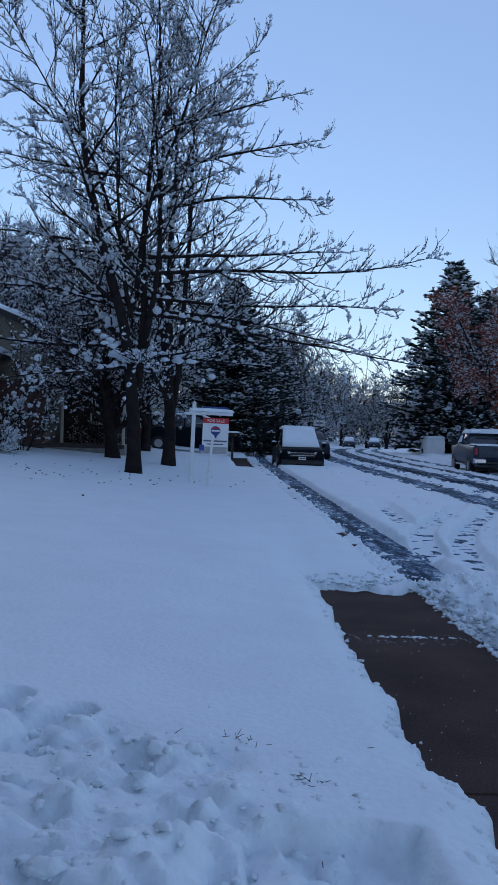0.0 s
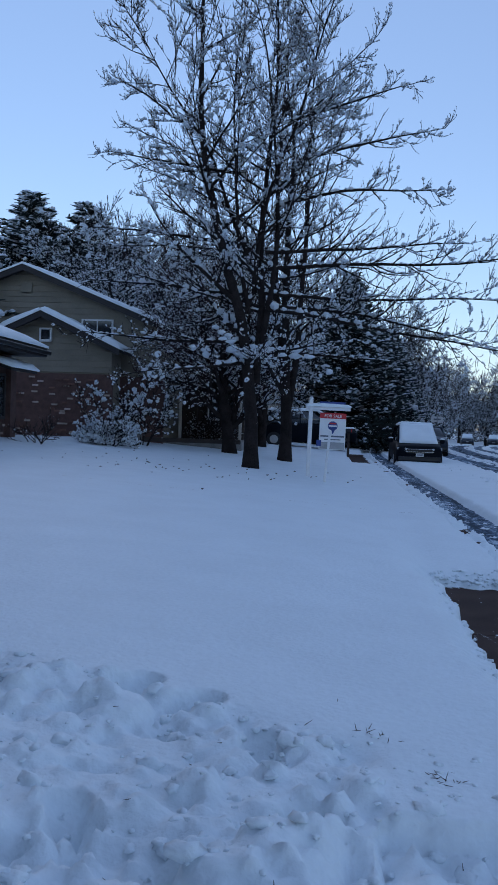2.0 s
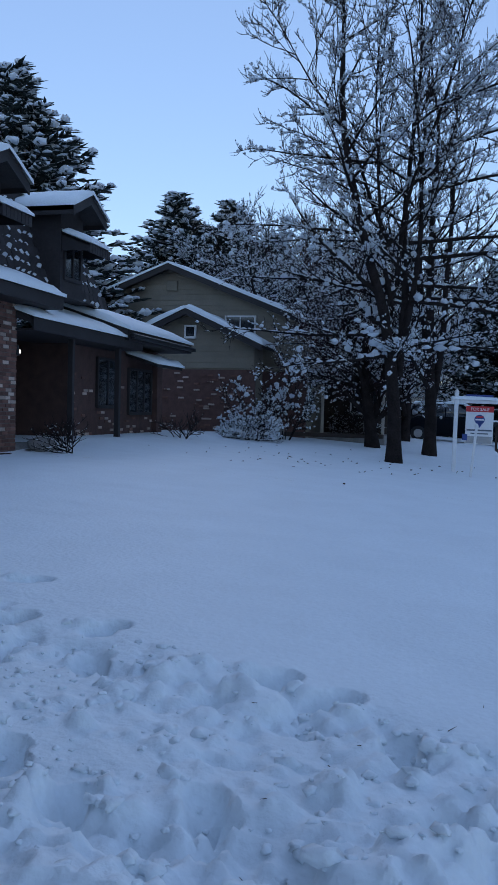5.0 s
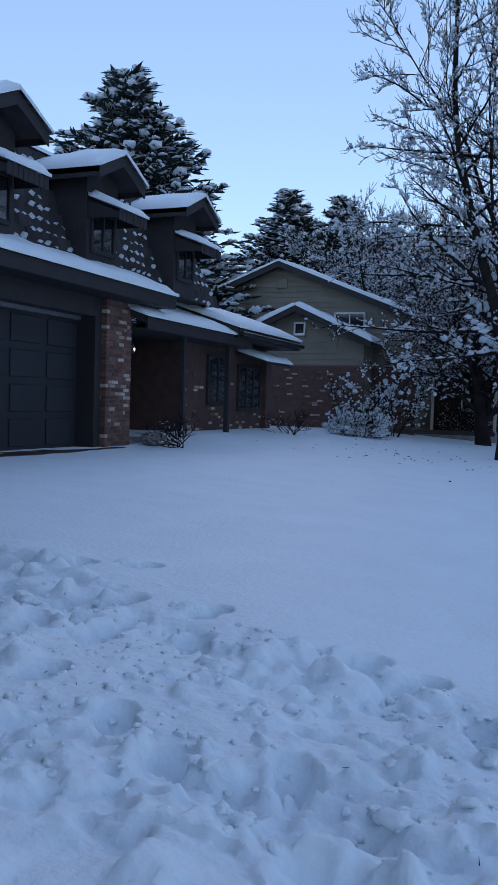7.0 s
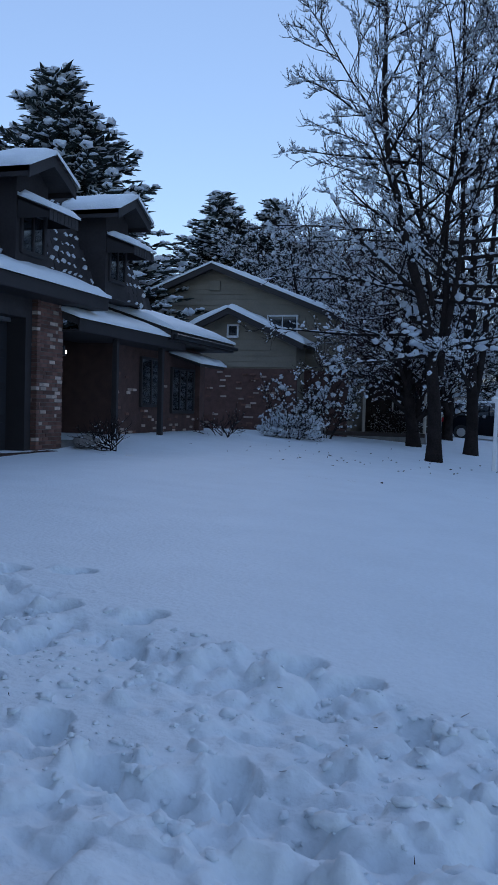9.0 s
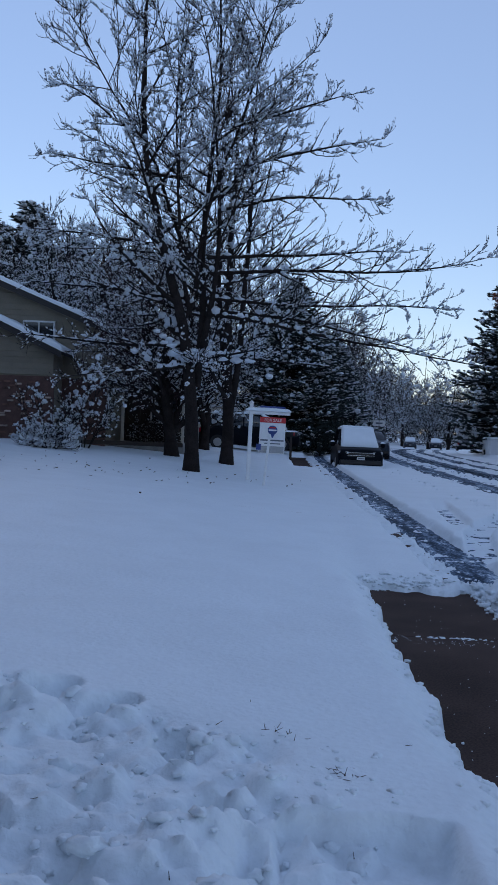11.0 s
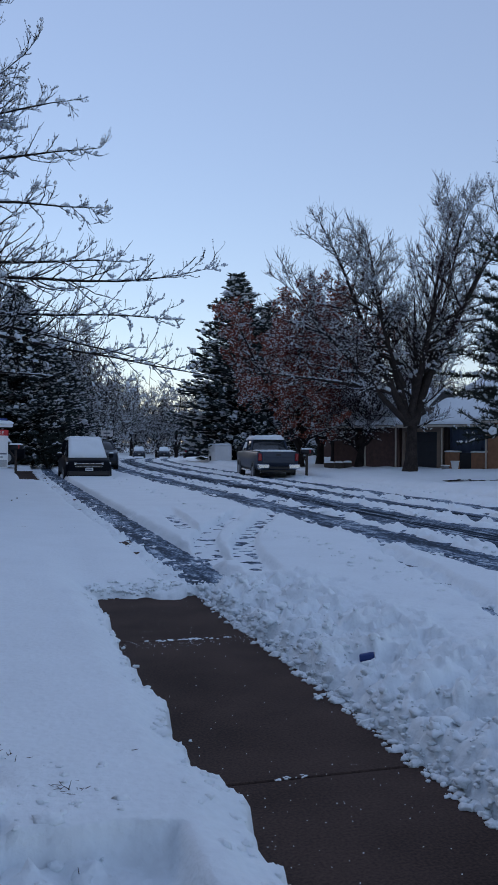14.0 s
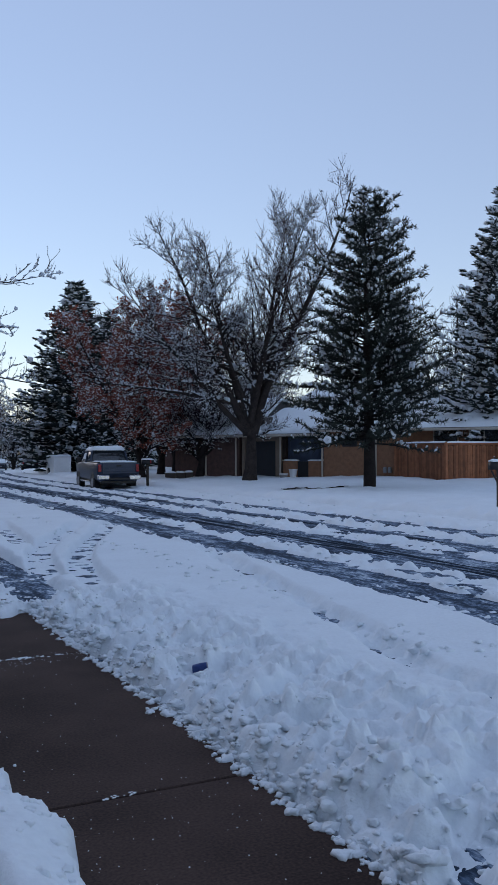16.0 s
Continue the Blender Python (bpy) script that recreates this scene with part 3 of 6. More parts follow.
# the two lawn trees before the houses
lawn_tree, _ = bare_tree(5, [(0, 0, 14.6, -0.035, 0, 0.20, 0), (0.05, 0.05, 11.8, 0.10, 0.06, 0.115, 2.2), (0.05, -0.05, 9.2, 0.26, -0.08, 0.10, 2.7), (-0.25, 0, 6.8, -0.55, 0.05, 0.065, 5.4), (-0.05, 0, 8.6, 0.24, 0.12, 0.07, 4.6), (-0.15, 0.05, 8.0, -0.22, -0.12, 0.065, 3.9)],
    laterals=22, subs=10, twigs_per=5, twig_len=0.40, dust=0.36, lat_len=(1.0, 3.7), name="lawn_tree", label="tall leafless tree loaded with fresh snow on the lawn", twig_r=0.0075, buds=0.3, snow=(1.05, 1.4, 0.018), wind=0.065, taper=0.68, middle=0.15, within=((0, 3, 5, 9, 11.5, 13, 15), (3.0, 3.6, 4.1, 4.1, 3.8, 2.8, 1.3)),
    extra=[((0.6, 0, 6.6), (1, 0, 0.22), 4.0, 0.05), ((0.9, 0, 7.6), (1, -0.1, 0.28), 3.7, 0.045), ((0.7, 0, 8.6), (1, 0.1, 0.32), 3.5, 0.04), ((-0.3, 0, 7.3), (-1, 0, 0.15), 3.6, 0.045), ((0.3, 0, 5.0), (1, -0.1, 0.0), 6.7, 0.055), ((0.3, -0.1, 4.0), (1, -0.15, -0.10), 7.0, 0.05), ((0.2, 0, 4.4), (1, 0.1, -0.06), 6.4, 0.045), ((0.3, 0, 4.1), (1, 0.0, -0.06), 6.0, 0.045), ((0.2, 0, 5.4), (1, 0.2, -0.02), 5.2, 0.055), ((-0.2, 0, 3.2), (-1, -0.2, -0.02), 4.1, 0.05), ((-0.2, 0, 4.4), (-1, 0.1, 0.03), 4.4, 0.05), ((-0.2, 0, 5.6), (-1, -0.1, 0.08), 4.2, 0.05), ((-0.1, -0.1, 2.7), (-0.7, -0.6, -0.03), 3.4, 0.05), ((0.1, -0.1, 2.9), (0.5, -0.7, -0.03), 2.8, 0.05), ((0.1, 0, 3.0), (0.9, 0.3, -0.03), 3.4, 0.05)], low=0.15)
plant(lawn_tree, -2.03, 21.6)
rc0 = np.random.RandomState(14)                       # heavy clumps where the low limbs fork
clump_b = bmesh.new()
for k in range(34):
    at = Vector((0.25 + rc0.normal(0, 0.75), -0.35 + rc0.normal(0, 0.35), 3.05 + rc0.normal(0, 0.26)))
    size = Vector((rc0.uniform(0.06, 0.16), rc0.uniform(0.06, 0.12), rc0.uniform(0.04, 0.09)))
    ball = bmesh.ops.create_icosphere(clump_b, subdivisions=2, radius=1.0)["verts"]
    for v in ball:
        bump = 1 + 0.55 * noise.noise(v.co * 1.7 + Vector((k * 3.1, 0, 0)))
        v.co = Vector((v.co.x * size.x, v.co.y * size.y, v.co.z * size.z)) * bump + at
clump_me = bpy.data.meshes.new("snow_clumps")
clump_b.to_mesh(clump_me)
clump_b.free()
clump_o = new("snow_clumps", smooth(clump_me))
clump_o.data.materials.append(M_TREE_SNOW)
clump_o.parent = lawn_tree
tagged(clump_o, "heavy clumps of snow on the low limbs", kind="stuff")
nest_b = bmesh.new()
bmesh.ops.create_icosphere(nest_b, subdivisions=3, radius=0.11)
for v in nest_b.verts:
    v.co *= 1 + 0.7 * noise.noise(v.co * 16)
nest_me = bpy.data.meshes.new("nest")
nest_b.to_mesh(nest_me)
nest_b.free()
nest_me.materials.append(M_BARK)
nest = new("nest", nest_me)
nest.parent = lawn_tree
nest.matrix_basis = pose(0.60, 0.3, 9.05)
tagged(nest, "ball of dead leaves high in the branches")
second_tree, _ = bare_tree(9, [(0, 0, 14.5, 0.02, 0, 0.22, 0), (0.05, 0.05, 12.5, 0.13, 0.0, 0.13, 1.8), (-0.1, 0, 11.5, -0.11, 0.1, 0.12, 2.2)],
    laterals=19, subs=9, twigs_per=4, twig_len=0.5, twig_r=0.007, lat_len=(1.2, 3.7), name="lawn_tree", label="leafless tree with a dark trunk and snowy branches", low=0.14, buds=0.15, snow=(0.9, 1.4, 0.019), taper=0.68, within=((0, 3, 5, 9, 12, 15), (3.2, 3.9, 4.6, 4.6, 3.8, 1.5)))
plant(second_tree, -1.45, 27.0)
back_tree, _ = bare_tree(12, [(0, 0, 6.2, -0.10, -0.1, 0.24, 0), (0.05, 0, 5.8, 0.25, -0.1, 0.13, 1.0), (-0.05, 0, 6.2, -0.45, -0.05, 0.13, 1.2), (0, 0, 5.8, -0.85, -0.15, 0.11, 1.4), (0, 0, 5.0, -0.3, -0.5, 0.10, 1.3)],
    laterals=22, subs=12, twigs_per=6, twig_r=0.009, twig=M_TWIG_RED, lat_len=(0.8, 2.9), name="yard_tree", label="low spreading leafless tree thick with snow", low=0.12, droop=0.02, snow=(1.0, 1.2, 0.019))
plant(back_tree, -3.3, 28.4)

maple, fine = bare_tree(21, [(0, 0, 8.2, 0.10, 0, 0.33, 0), (-0.1, 0, 9.2, -0.22, 0.02, 0.22, 2.2), (0.2, 0.0, 12.6, 0.26, -0.16, 0.24, 2.3), (-0.2, 0, 10.2, -0.50, 0.05, 0.20, 2.6), (0, -0.1, 10.0, 0.10, -0.3, 0.18, 2.8), (0.1, 0, 10.6, 0.08, -0.06, 0.19, 2.4), (-0.2, 0, 8.8, -1.25, 0.0, 0.16, 2.4), (0.2, 0, 9.8, 0.40, -0.1, 0.16, 3.0), (-0.3, 0, 6.4, -0.6, -0.2, 0.13, 4.0)],
    laterals=21, subs=11, twigs_per=6, lat_len=(1.5, 3.3), bark=M_BARK_GREY, twig=M_TWIG_RED, snow=(1.2, 1.3, 0.021), dust=0.2, buds=0.1, extra=[((-0.3, 0, 3.6), (-1, 0, 0.22), 8.0, 0.10), ((-0.3, 0, 5.0), (-1, 0.1, 0.34), 7.5, 0.09), ((0.3, 0, 5.0), (1, 0, 0.35), 5.0, 0.08), ((-0.3, 0, 6.5), (-1, -0.1, 0.5), 6.0, 0.08)], name="maple", label="large leafless maple lightly dusted with snow", low=0.25, twig_len=0.7, twig_r=0.008)
plant(maple, 18.37, 37.0)
pine = conifer(31, 11.2, 3.35, foot=2.0, tiers=32, per=15, clump=0.05, lobes=0.25, name="pine", label="dark green pine with patches of snow", needle=M_PINE, snowy=0.055, power=0.56, up=-0.06, shoot=0.23, gap=0.2, tuft=True)
plant(pine, 18.77, 27.6)
spruce = conifer(33, 14.0, 4.3, foot=0.5, tiers=46, per=15, label="tall dark spruce flecked with snow", snowy=0.42, shoot=0.42, gap=0.06, lean=True, up=0.0, power=0.72)
near_spruce = conifer(35, 14.0, 4.6, foot=0.6, tiers=48, per=15, up=-0.05, label="tall spruce with heavy clumps of snow on its boughs", snowy=0.40, shoot=0.34, gap=0.14, clump=0.34)
plant(near_spruce, -17.5, 30.5, 10, 0.98, wide=1.72)
plant(spruce, 17.9, 66.0, size=1.02, wide=1.35)

# bare earth showing where the pine kept the snow off
soil_u, soil_v = np.meshgrid(np.linspace(-1, 1, 30), np.linspace(-1, 1, 10))
soil_r = np.hypot(soil_u, soil_v) + 0.5 * (fbm(soil_u + 9, soil_v, 0.5, 73, 3) - 0.5)
soil_x, soil_y = 17.0 - 1.45 * soil_u * 0.9 + 0.5 * soil_v * 0.44, 28.7 + 1.45 * soil_u * 0.44 + 0.5 * soil_v * 0.9
soil_i = np.arange(300).reshape(10, 30)
soil_f = np.stack([soil_i[:-1, :-1], soil_i[:-1, 1:], soil_i[1:, 1:], soil_i[1:, :-1]], -1).reshape(-1, 4)
soil_z = np.array([[height(a, b) for a, b in zip(ra, rb)] for ra, rb in zip(soil_x, soil_y)])
soil_f = soil_f[(soil_r.reshape(-1)[soil_f] < 0.95).all(1)]
bare = new("bare_earth", smooth(mesh_np("bare_earth", np.stack([soil_x, soil_y, soil_z + 0.035], -1).reshape(-1, 3), soil_f)))
bare.data.materials.append(material("damp_soil", (0.035, 0.028, 0.026), 0.95, vary=0.5, scale=3, fine=30, spec=0.1))
tagged(bare, "damp dark soil bare of snow beside the pine", "soil", kind="structure")

# ---- builders' tools ----
M_SIDING_DARK = material("dark_brown_siding", (0.034, 0.029, 0.030), 0.7, vary=0.25, scale=2, fine=20)
M_TRIM_DARK = material("dark_trim", (0.028, 0.024, 0.025), 0.6, vary=0.2)
M_GARAGE = material("garage_door_paint", (0.022, 0.023, 0.028), 0.6, vary=0.15)
M_SHAKE = material("cedar_shake", (0.038, 0.033, 0.034), 0.85, vary=0.35, rand=0.3)
M_BRICK = material("red_brick", (0.15, 0.075, 0.058), 0.85, vary=0.25, scale=6, fine=60, rand=0.4)
M_BRICK_PALE = material("pale_brick", (0.42, 0.33, 0.28), 0.85, vary=0.2, scale=6, fine=60, rand=0.3)
M_MORTAR = material("mortar", (0.13, 0.11, 0.10), 0.95, vary=0.2)
M_BRICK_WALL = material("brown_brick", (0.095, 0.052, 0.044), 0.9, vary=0.3, scale=5, fine=50, rand=0.3)
M_TAN = material("tan_siding", (0.235, 0.205, 0.160), 0.75, vary=0.12, scale=2, fine=30, rand=0.08)
M_WHITE = material("white_paint", (0.72, 0.72, 0.72), 0.5, vary=0.06, bump=0.1)
M_CREAM = material("cream_trim", (0.45, 0.40, 0.34), 0.6, vary=0.1)
M_ROOF = material("dark_shingle", (0.05, 0.045, 0.045), 0.9, vary=0.3)
M_GLASS = material("window_glass", (0.02, 0.025, 0.03), 0.06, vary=0.1, bump=0, spec=0.9)
M_CURTAIN = material("pale_curtain", (0.4, 0.4, 0.38), 0.9, vary=0.1)
# also stands in for the shade inside the tan house's porch
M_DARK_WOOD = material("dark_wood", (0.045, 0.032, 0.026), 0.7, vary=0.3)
M_FENCE = material("cedar_fence", (0.26, 0.095, 0.045), 0.85, vary=0.35, scale=4, fine=35, rand=0.35)
M_ORANGE_BRICK = material("orange_brick", (0.26, 0.125, 0.072), 0.9, vary=0.22, scale=6, fine=60, rand=0.18)
M_BLUE_PANEL = material("slate_blue_panel", (0.055, 0.080, 0.13), 0.6, vary=0.2)
M_TAN_TRIM = material("tan_trim", (0.20, 0.145, 0.11), 0.7, vary=0.15)
M_STONE = material("grey_stone", (0.22, 0.21, 0.20), 0.9, vary=0.3)
M_METAL = material("grey_metal", (0.30, 0.31, 0.33), 0.4, metal=0.7, vary=0.15)
M_BLACK_METAL = material("black_metal", (0.02, 0.02, 0.022), 0.4, metal=0.3, vary=0.2)
M_RUBBER = material("tyre_rubber", (0.018, 0.018, 0.02), 0.85, vary=0.2)
M_CHROME = material("chrome", (0.62, 0.63, 0.65), 0.25, metal=1.0, vary=0.05, bump=0)
M_LAMP_CLEAR = material("clear_lamp", (0.55, 0.56, 0.58), 0.15, vary=0.1, bump=0, spec=0.8)
M_LAMP_RED = material("red_lamp", (0.30, 0.012, 0.02), 0.2, vary=0.15, bump=0)
M_CAR_BLACK = material("black_car_paint", (0.004, 0.006, 0.010), 0.5, vary=0.2, bump=0, spec=0.06)
M_CAR_GREY = material("slate_grey_car_paint", (0.032, 0.047, 0.078), 0.35, metal=0.15, vary=0.12, bump=0)
M_CAR_BLUE = material("dark_blue_car_paint", (0.03, 0.04, 0.06), 0.28, metal=0.3, vary=0.15, bump=0)
M_PLATE = material("number_plate", (0.6, 0.6, 0.6), 0.5, vary=0.08, bump=0)
M_RED = material("sign_red", (0.50, 0.025, 0.03), 0.5, vary=0.06, bump=0)
M_BLUE = material("sign_blue", (0.03, 0.06, 0.22), 0.5, vary=0.06, bump=0)
M_BLUE_CAN = material("blue_can", (0.03, 0.06, 0.18), 0.3, metal=0.4, vary=0.2, bump=0)
M_GREY_INK = material("grey_ink", (0.12, 0.13, 0.16), 0.6, vary=0.1, bump=0)
M_LEAF = material("dead_leaf", (0.06, 0.04, 0.03), 0.9, vary=0.4)

def thing(name, m, label, category, group="", kind=""):
    e = new(name)
    e.matrix_basis = m
    return tagged(e, label, category, group, kind)

def part(name, bm, mat, parent, label=""):
    """One mesh under a thing, its places given in the thing's own axes."""
    me = bpy.data.meshes.new(name)
    bm.to_mesh(me)
    bm.free()
    me.materials.append(mat)
    o = new(name, me)
    o.parent = parent
    return tagged(o, label)

def box(lo, hi, bevel=0.0, bm=None):
    bm = bm or bmesh.new()
    v = [bm.verts.new((x, y, z)) for x in (lo[0], hi[0]) for y in (lo[1], hi[1]) for z in (lo[2], hi[2])]
    fs = [bm.faces.new([v[i] for i in f]) for f in ((0, 1, 3, 2), (4, 6, 7, 5), (0, 4, 5, 1), (2, 3, 7, 6), (0, 2, 6, 4), (1, 5, 7, 3))]
    if bevel:
        bmesh.ops.bevel(bm, geom=list({e for f in fs for e in f.edges}), offset=bevel, segments=1, affect="EDGES")
    return bm

def slab(points, push, bm=None, bevel=0.0):
    """A flat polygon given depth along push."""
    bm = bm or bmesh.new()
    push = Vector(push)
    a = [bm.verts.new(Vector(p)) for p in points]
    b = [bm.verts.new(Vector(p) + push) for p in points]
    n = len(a)
    fs = [bm.faces.new(a), bm.faces.new(b[::-1])] + [bm.faces.new((a[i], b[i], b[(i + 1) % n], a[(i + 1) % n])) for i in range(n)]
    bmesh.ops.recalc_face_normals(bm, faces=fs)
    if bevel:
        bmesh.ops.bevel(bm, geom=list({e for f in fs for e in f.edges}), offset=bevel, segments=2, affect="EDGES")
    return bm

def rod(a, b, r0, r1=None, sides=8, bm=None):
    bm = bm or bmesh.new()
    a, b = Vector(a), Vector(b)
    q = (b - a).to_track_quat("Z", "Y").to_matrix().to_4x4()
    bmesh.ops.create_cone(bm, cap_ends=True, segments=sides, radius1=r0, radius2=r0 if r1 is None else r1, depth=(b - a).length, matrix=Matrix.Translation((a + b) / 2) @ q)
    return bm

def snow_on(name, corners, thick, parent, nx=14, ny=8, seed=1, rough=0.35):
    """A soft blanket of snow on a sloping face; corners a, b, c, d go round it."""
    a, b, c, d = (np.array(p, float) for p in corners)
    s, t = np.meshgrid(np.linspace(0, 1, nx + 1), np.linspace(0, 1, ny + 1))
    base = (a * ((1 - s) * (1 - t))[..., None] + b * (s * (1 - t))[..., None] + c * (s * t)[..., None] + d * ((1 - s) * t)[..., None])
    ls, lt = np.linalg.norm(b - a), np.linalg.norm(d - a)
    rim = np.minimum(np.minimum(s, 1 - s) * ls, np.minimum(t, 1 - t) * lt) / max(thick * 0.6, 1e-3)
    lift = thick * (0.45 + 0.55 * np.clip(rim, 0, 1) ** 0.5) * (1 + rough * (fbm(s * ls + seed * 7.3, t * lt + seed * 3.1, 0.5, seed, 3) - 0.5) * 2)
    top = base.copy()
    top[..., 2] += lift
    n = (nx + 1) * (ny + 1)
    v = np.concatenate([top.reshape(-1, 3), base.reshape(-1, 3)])
    i = np.arange(n).reshape(ny + 1, nx + 1)
    f = [np.stack([i[:-1, :-1], i[:-1, 1:], i[1:, 1:], i[1:, :-1]], -1).reshape(-1, 4)]
    ring = np.concatenate([i[0, :], i[1:, -1], i[-1, -2::-1], i[-2:0:-1, 0]])
    nxt = np.roll(ring, -1)
    f.append(np.stack([ring + n, nxt + n, nxt, ring], -1))
    o = new(name, smooth(mesh_np(name, v, np.concatenate(f))))
    o.data.materials.append(M_SNOW)
    o.parent = parent
    return o

def window(parent, lo, hi, axis, frame_mat=None, mullions=1, curtain=False, name="window"):
    """A framed window on a wall; axis 0 or 1 is the way out of the wall."""
    lo, hi = list(lo), list(hi)
    along = 1 - axis
    w = part(name, box(lo, hi), M_GLASS, parent)
    t = 0.06
    out = 0.03
    def bar(a0, a1, z0, z1, nm):
        l, h = list(lo), list(hi)
        l[along], h[along], l[2], h[2] = a0, a1, z0, z1
        l[axis] -= out
        h[axis] += out
        part(nm, box(l, h, 0.008), frame_mat or M_TRIM_DARK, w)
    bar(lo[along] - t, lo[along], lo[2] - t, hi[2] + t, "window_frame")
    bar(hi[along], hi[along] + t, lo[2] - t, hi[2] + t, "window_frame")
    bar(lo[along], hi[along], hi[2], hi[2] + t, "window_frame")
    bar(lo[along] - 0.03, hi[along] + 0.03, lo[2] - t - 0.02, lo[2], "window_sill")
    for k in range(mullions):
        m = lo[along] + (hi[along] - lo[along]) * (k + 1) / (mullions + 1)
        bar(m - 0.02, m + 0.02, lo[2], hi[2], "mullion")
    return w

def loft(sections, close_ends=True):
    """A skin through rings of equal length."""
    bm = bmesh.new()
    rings = [[bm.verts.new(p) for p in s] for s in sections]
    n = len(rings[0])
    for r, q in zip(rings, rings[1:]):
        for i in range(n):
            bm.faces.new((r[i], r[(i + 1) % n], q[(i + 1) % n], q[i]))
    if close_ends:
        bm.faces.new(rings[0][::-1])
        bm.faces.new(rings[-1])
    bmesh.ops.recalc_face_normals(bm, faces=bm.faces[:])
    for f in bm.faces:
        f.smooth = True
    return bm

# ---- the dark house with dormers ----
H1 = thing("house", pose(-8.23, 13.0, 0.78), "dark brown two-storey house with snowy dormers and awnings", "house")
BX, BY, BZ = 8.2, -13.0, -0.85
def h1(x, y, z):
    return (x + BX, y + BY, z + BZ)
def hbox(name, x0, x1, y0, y1, z0, z1, mat, bevel=0.0, parent=None, label=""):
    return part(name, box(h1(x0, y0, z0), h1(x1, y1, z1), bevel), mat, parent or H1, label)
hbox("wall", -17, -8.75, 5.0, 14.3, 0.6, 4.1, M_SIDING_DARK, label="garage wall in dark siding")
hbox("wall", -17, -9.9, 14.3, 17.4, 0.6, 4.1, M_SIDING_DARK)
hbox("wall", -17, -8.6, 17.4, 22.9, 0.6, 3.35, M_BRICK_WALL, label="brown brick wing")
hbox("header", -8.75, -8.25, 5.0, 13.5, 3.17, 3.7, M_SIDING_DARK)
hbox("jamb", -8.75, -8.25, 13.30, 13.5, 0.6, 3.17, M_TRIM_DARK)
gd = hbox("garage_door", -8.70, -8.62, 5.2, 13.3, 0.8, 3.17, M_GARAGE, label="dark overhead garage door")
for r in range(4):
    for c in range(8):
        y0 = 5.3 + c * 1.0
        hbox("panel", -8.62, -8.59, y0 + 0.08, y0 + 0.9, 0.92 + r * 0.56, 1.36 + r * 0.56, M_GARAGE, 0.012, gd)
hbox("door_trim", -8.66, -8.54, 5.2, 13.3, 3.10, 3.17, M_METAL, parent=gd)
hbox("apron", -8.6, -7.9, 5.2, 13.9, 0.62, 0.86, M_CONCRETE, 0.02, label="bare strip of concrete before the garage door")
# brick pier: every brick apart
pier = hbox("pier", -8.93, -8.20, 13.52, 14.48, 0.6, 3.68, M_MORTAR, label="brick pier with pale bricks among the red")
bme = bpy.data.meshes.new("brick")
bq = box((-0.097, -0.05, -0.029), (0.097, 0.05, 0.029), 0.004)
bq.to_mesh(bme)
bq.free()
bme.materials.append(M_BRICK)
bme2 = bme.copy()
bme2.materials.clear()
bme2.materials.append(M_BRICK_PALE)
rb = random.Random(3)
for r in range(41):
    z = 0.85 + r * 0.0695
    off = 0.10 if r % 2 else 0.0
    for c in range(5):
        for face in (0, 1):
            if face and c > 3:
                continue
            b = new("brick", bme2 if rb.random() < 0.13 else bme)
            b.parent = pier
            j = rb.uniform(-0.006, 0.006)
            if face == 0:
                b.matrix_basis = pose(*h1(-8.24 + j, min(13.62 + off + c * 0.205, 14.40), z), 0, 0, 90)
            else:
                b.matrix_basis = pose(*h1(-8.84 + off + c * 0.2 - (0.1 if c == 3 and off else 0), 13.56 + j, z), 0, 0, 0)
# lower roofs: eave, fascia, soffit, snow
def eave(y0, y1, z, x_out, x_in, rise, seed, thick=0.15):
    part("roof", slab([h1(x_out, y0, z), h1(x_out, y1, z), h1(x_in, y1, z + rise), h1(x_in, y0, z + rise)], (0, 0, -0.12)), M_ROOF, H1)
    part("fascia", slab([h1(x_out + 0.02, y0, z - 0.22), h1(x_out + 0.02, y1, z - 0.22), h1(x_out + 0.02, y1, z + 0.0), h1(x_out + 0.02, y0, z + 0.0)], (-0.03, 0, 0)), M_TRIM_DARK, H1)
    part("soffit", slab([h1(x_out, y0, z - 0.2), h1(x_out, y1, z - 0.2), h1(x_in, y1, z - 0.2), h1(x_in, y0, z - 0.2)], (0, 0, -0.03)), M_TRIM_DARK, H1)
    snow_on("roof_snow", [h1(x_out + 0.06, y0 - 0.05, z + 0.005), h1(x_out + 0.06, y1 + 0.05, z + 0.005), h1(x_in, y1 + 0.05, z + rise + 0.005), h1(x_in, y0 - 0.05, z + rise + 0.005)], thick, H1, 60, 6, seed)
eave(4.5, 15.35, 3.74, -7.72, -8.8, 0.42, 1)
eave(14.45, 19.8, 3.28, -7.85, -9.4, 0.55, 2, 0.12)
eave(18.7, 23.2, 3.45, -7.75, -11.5, 1.25, 3)
hbox("gutter", -7.72, -7.60, 18.7, 23.2, 3.27, 3.38, M_BLACK_METAL, 0.02)
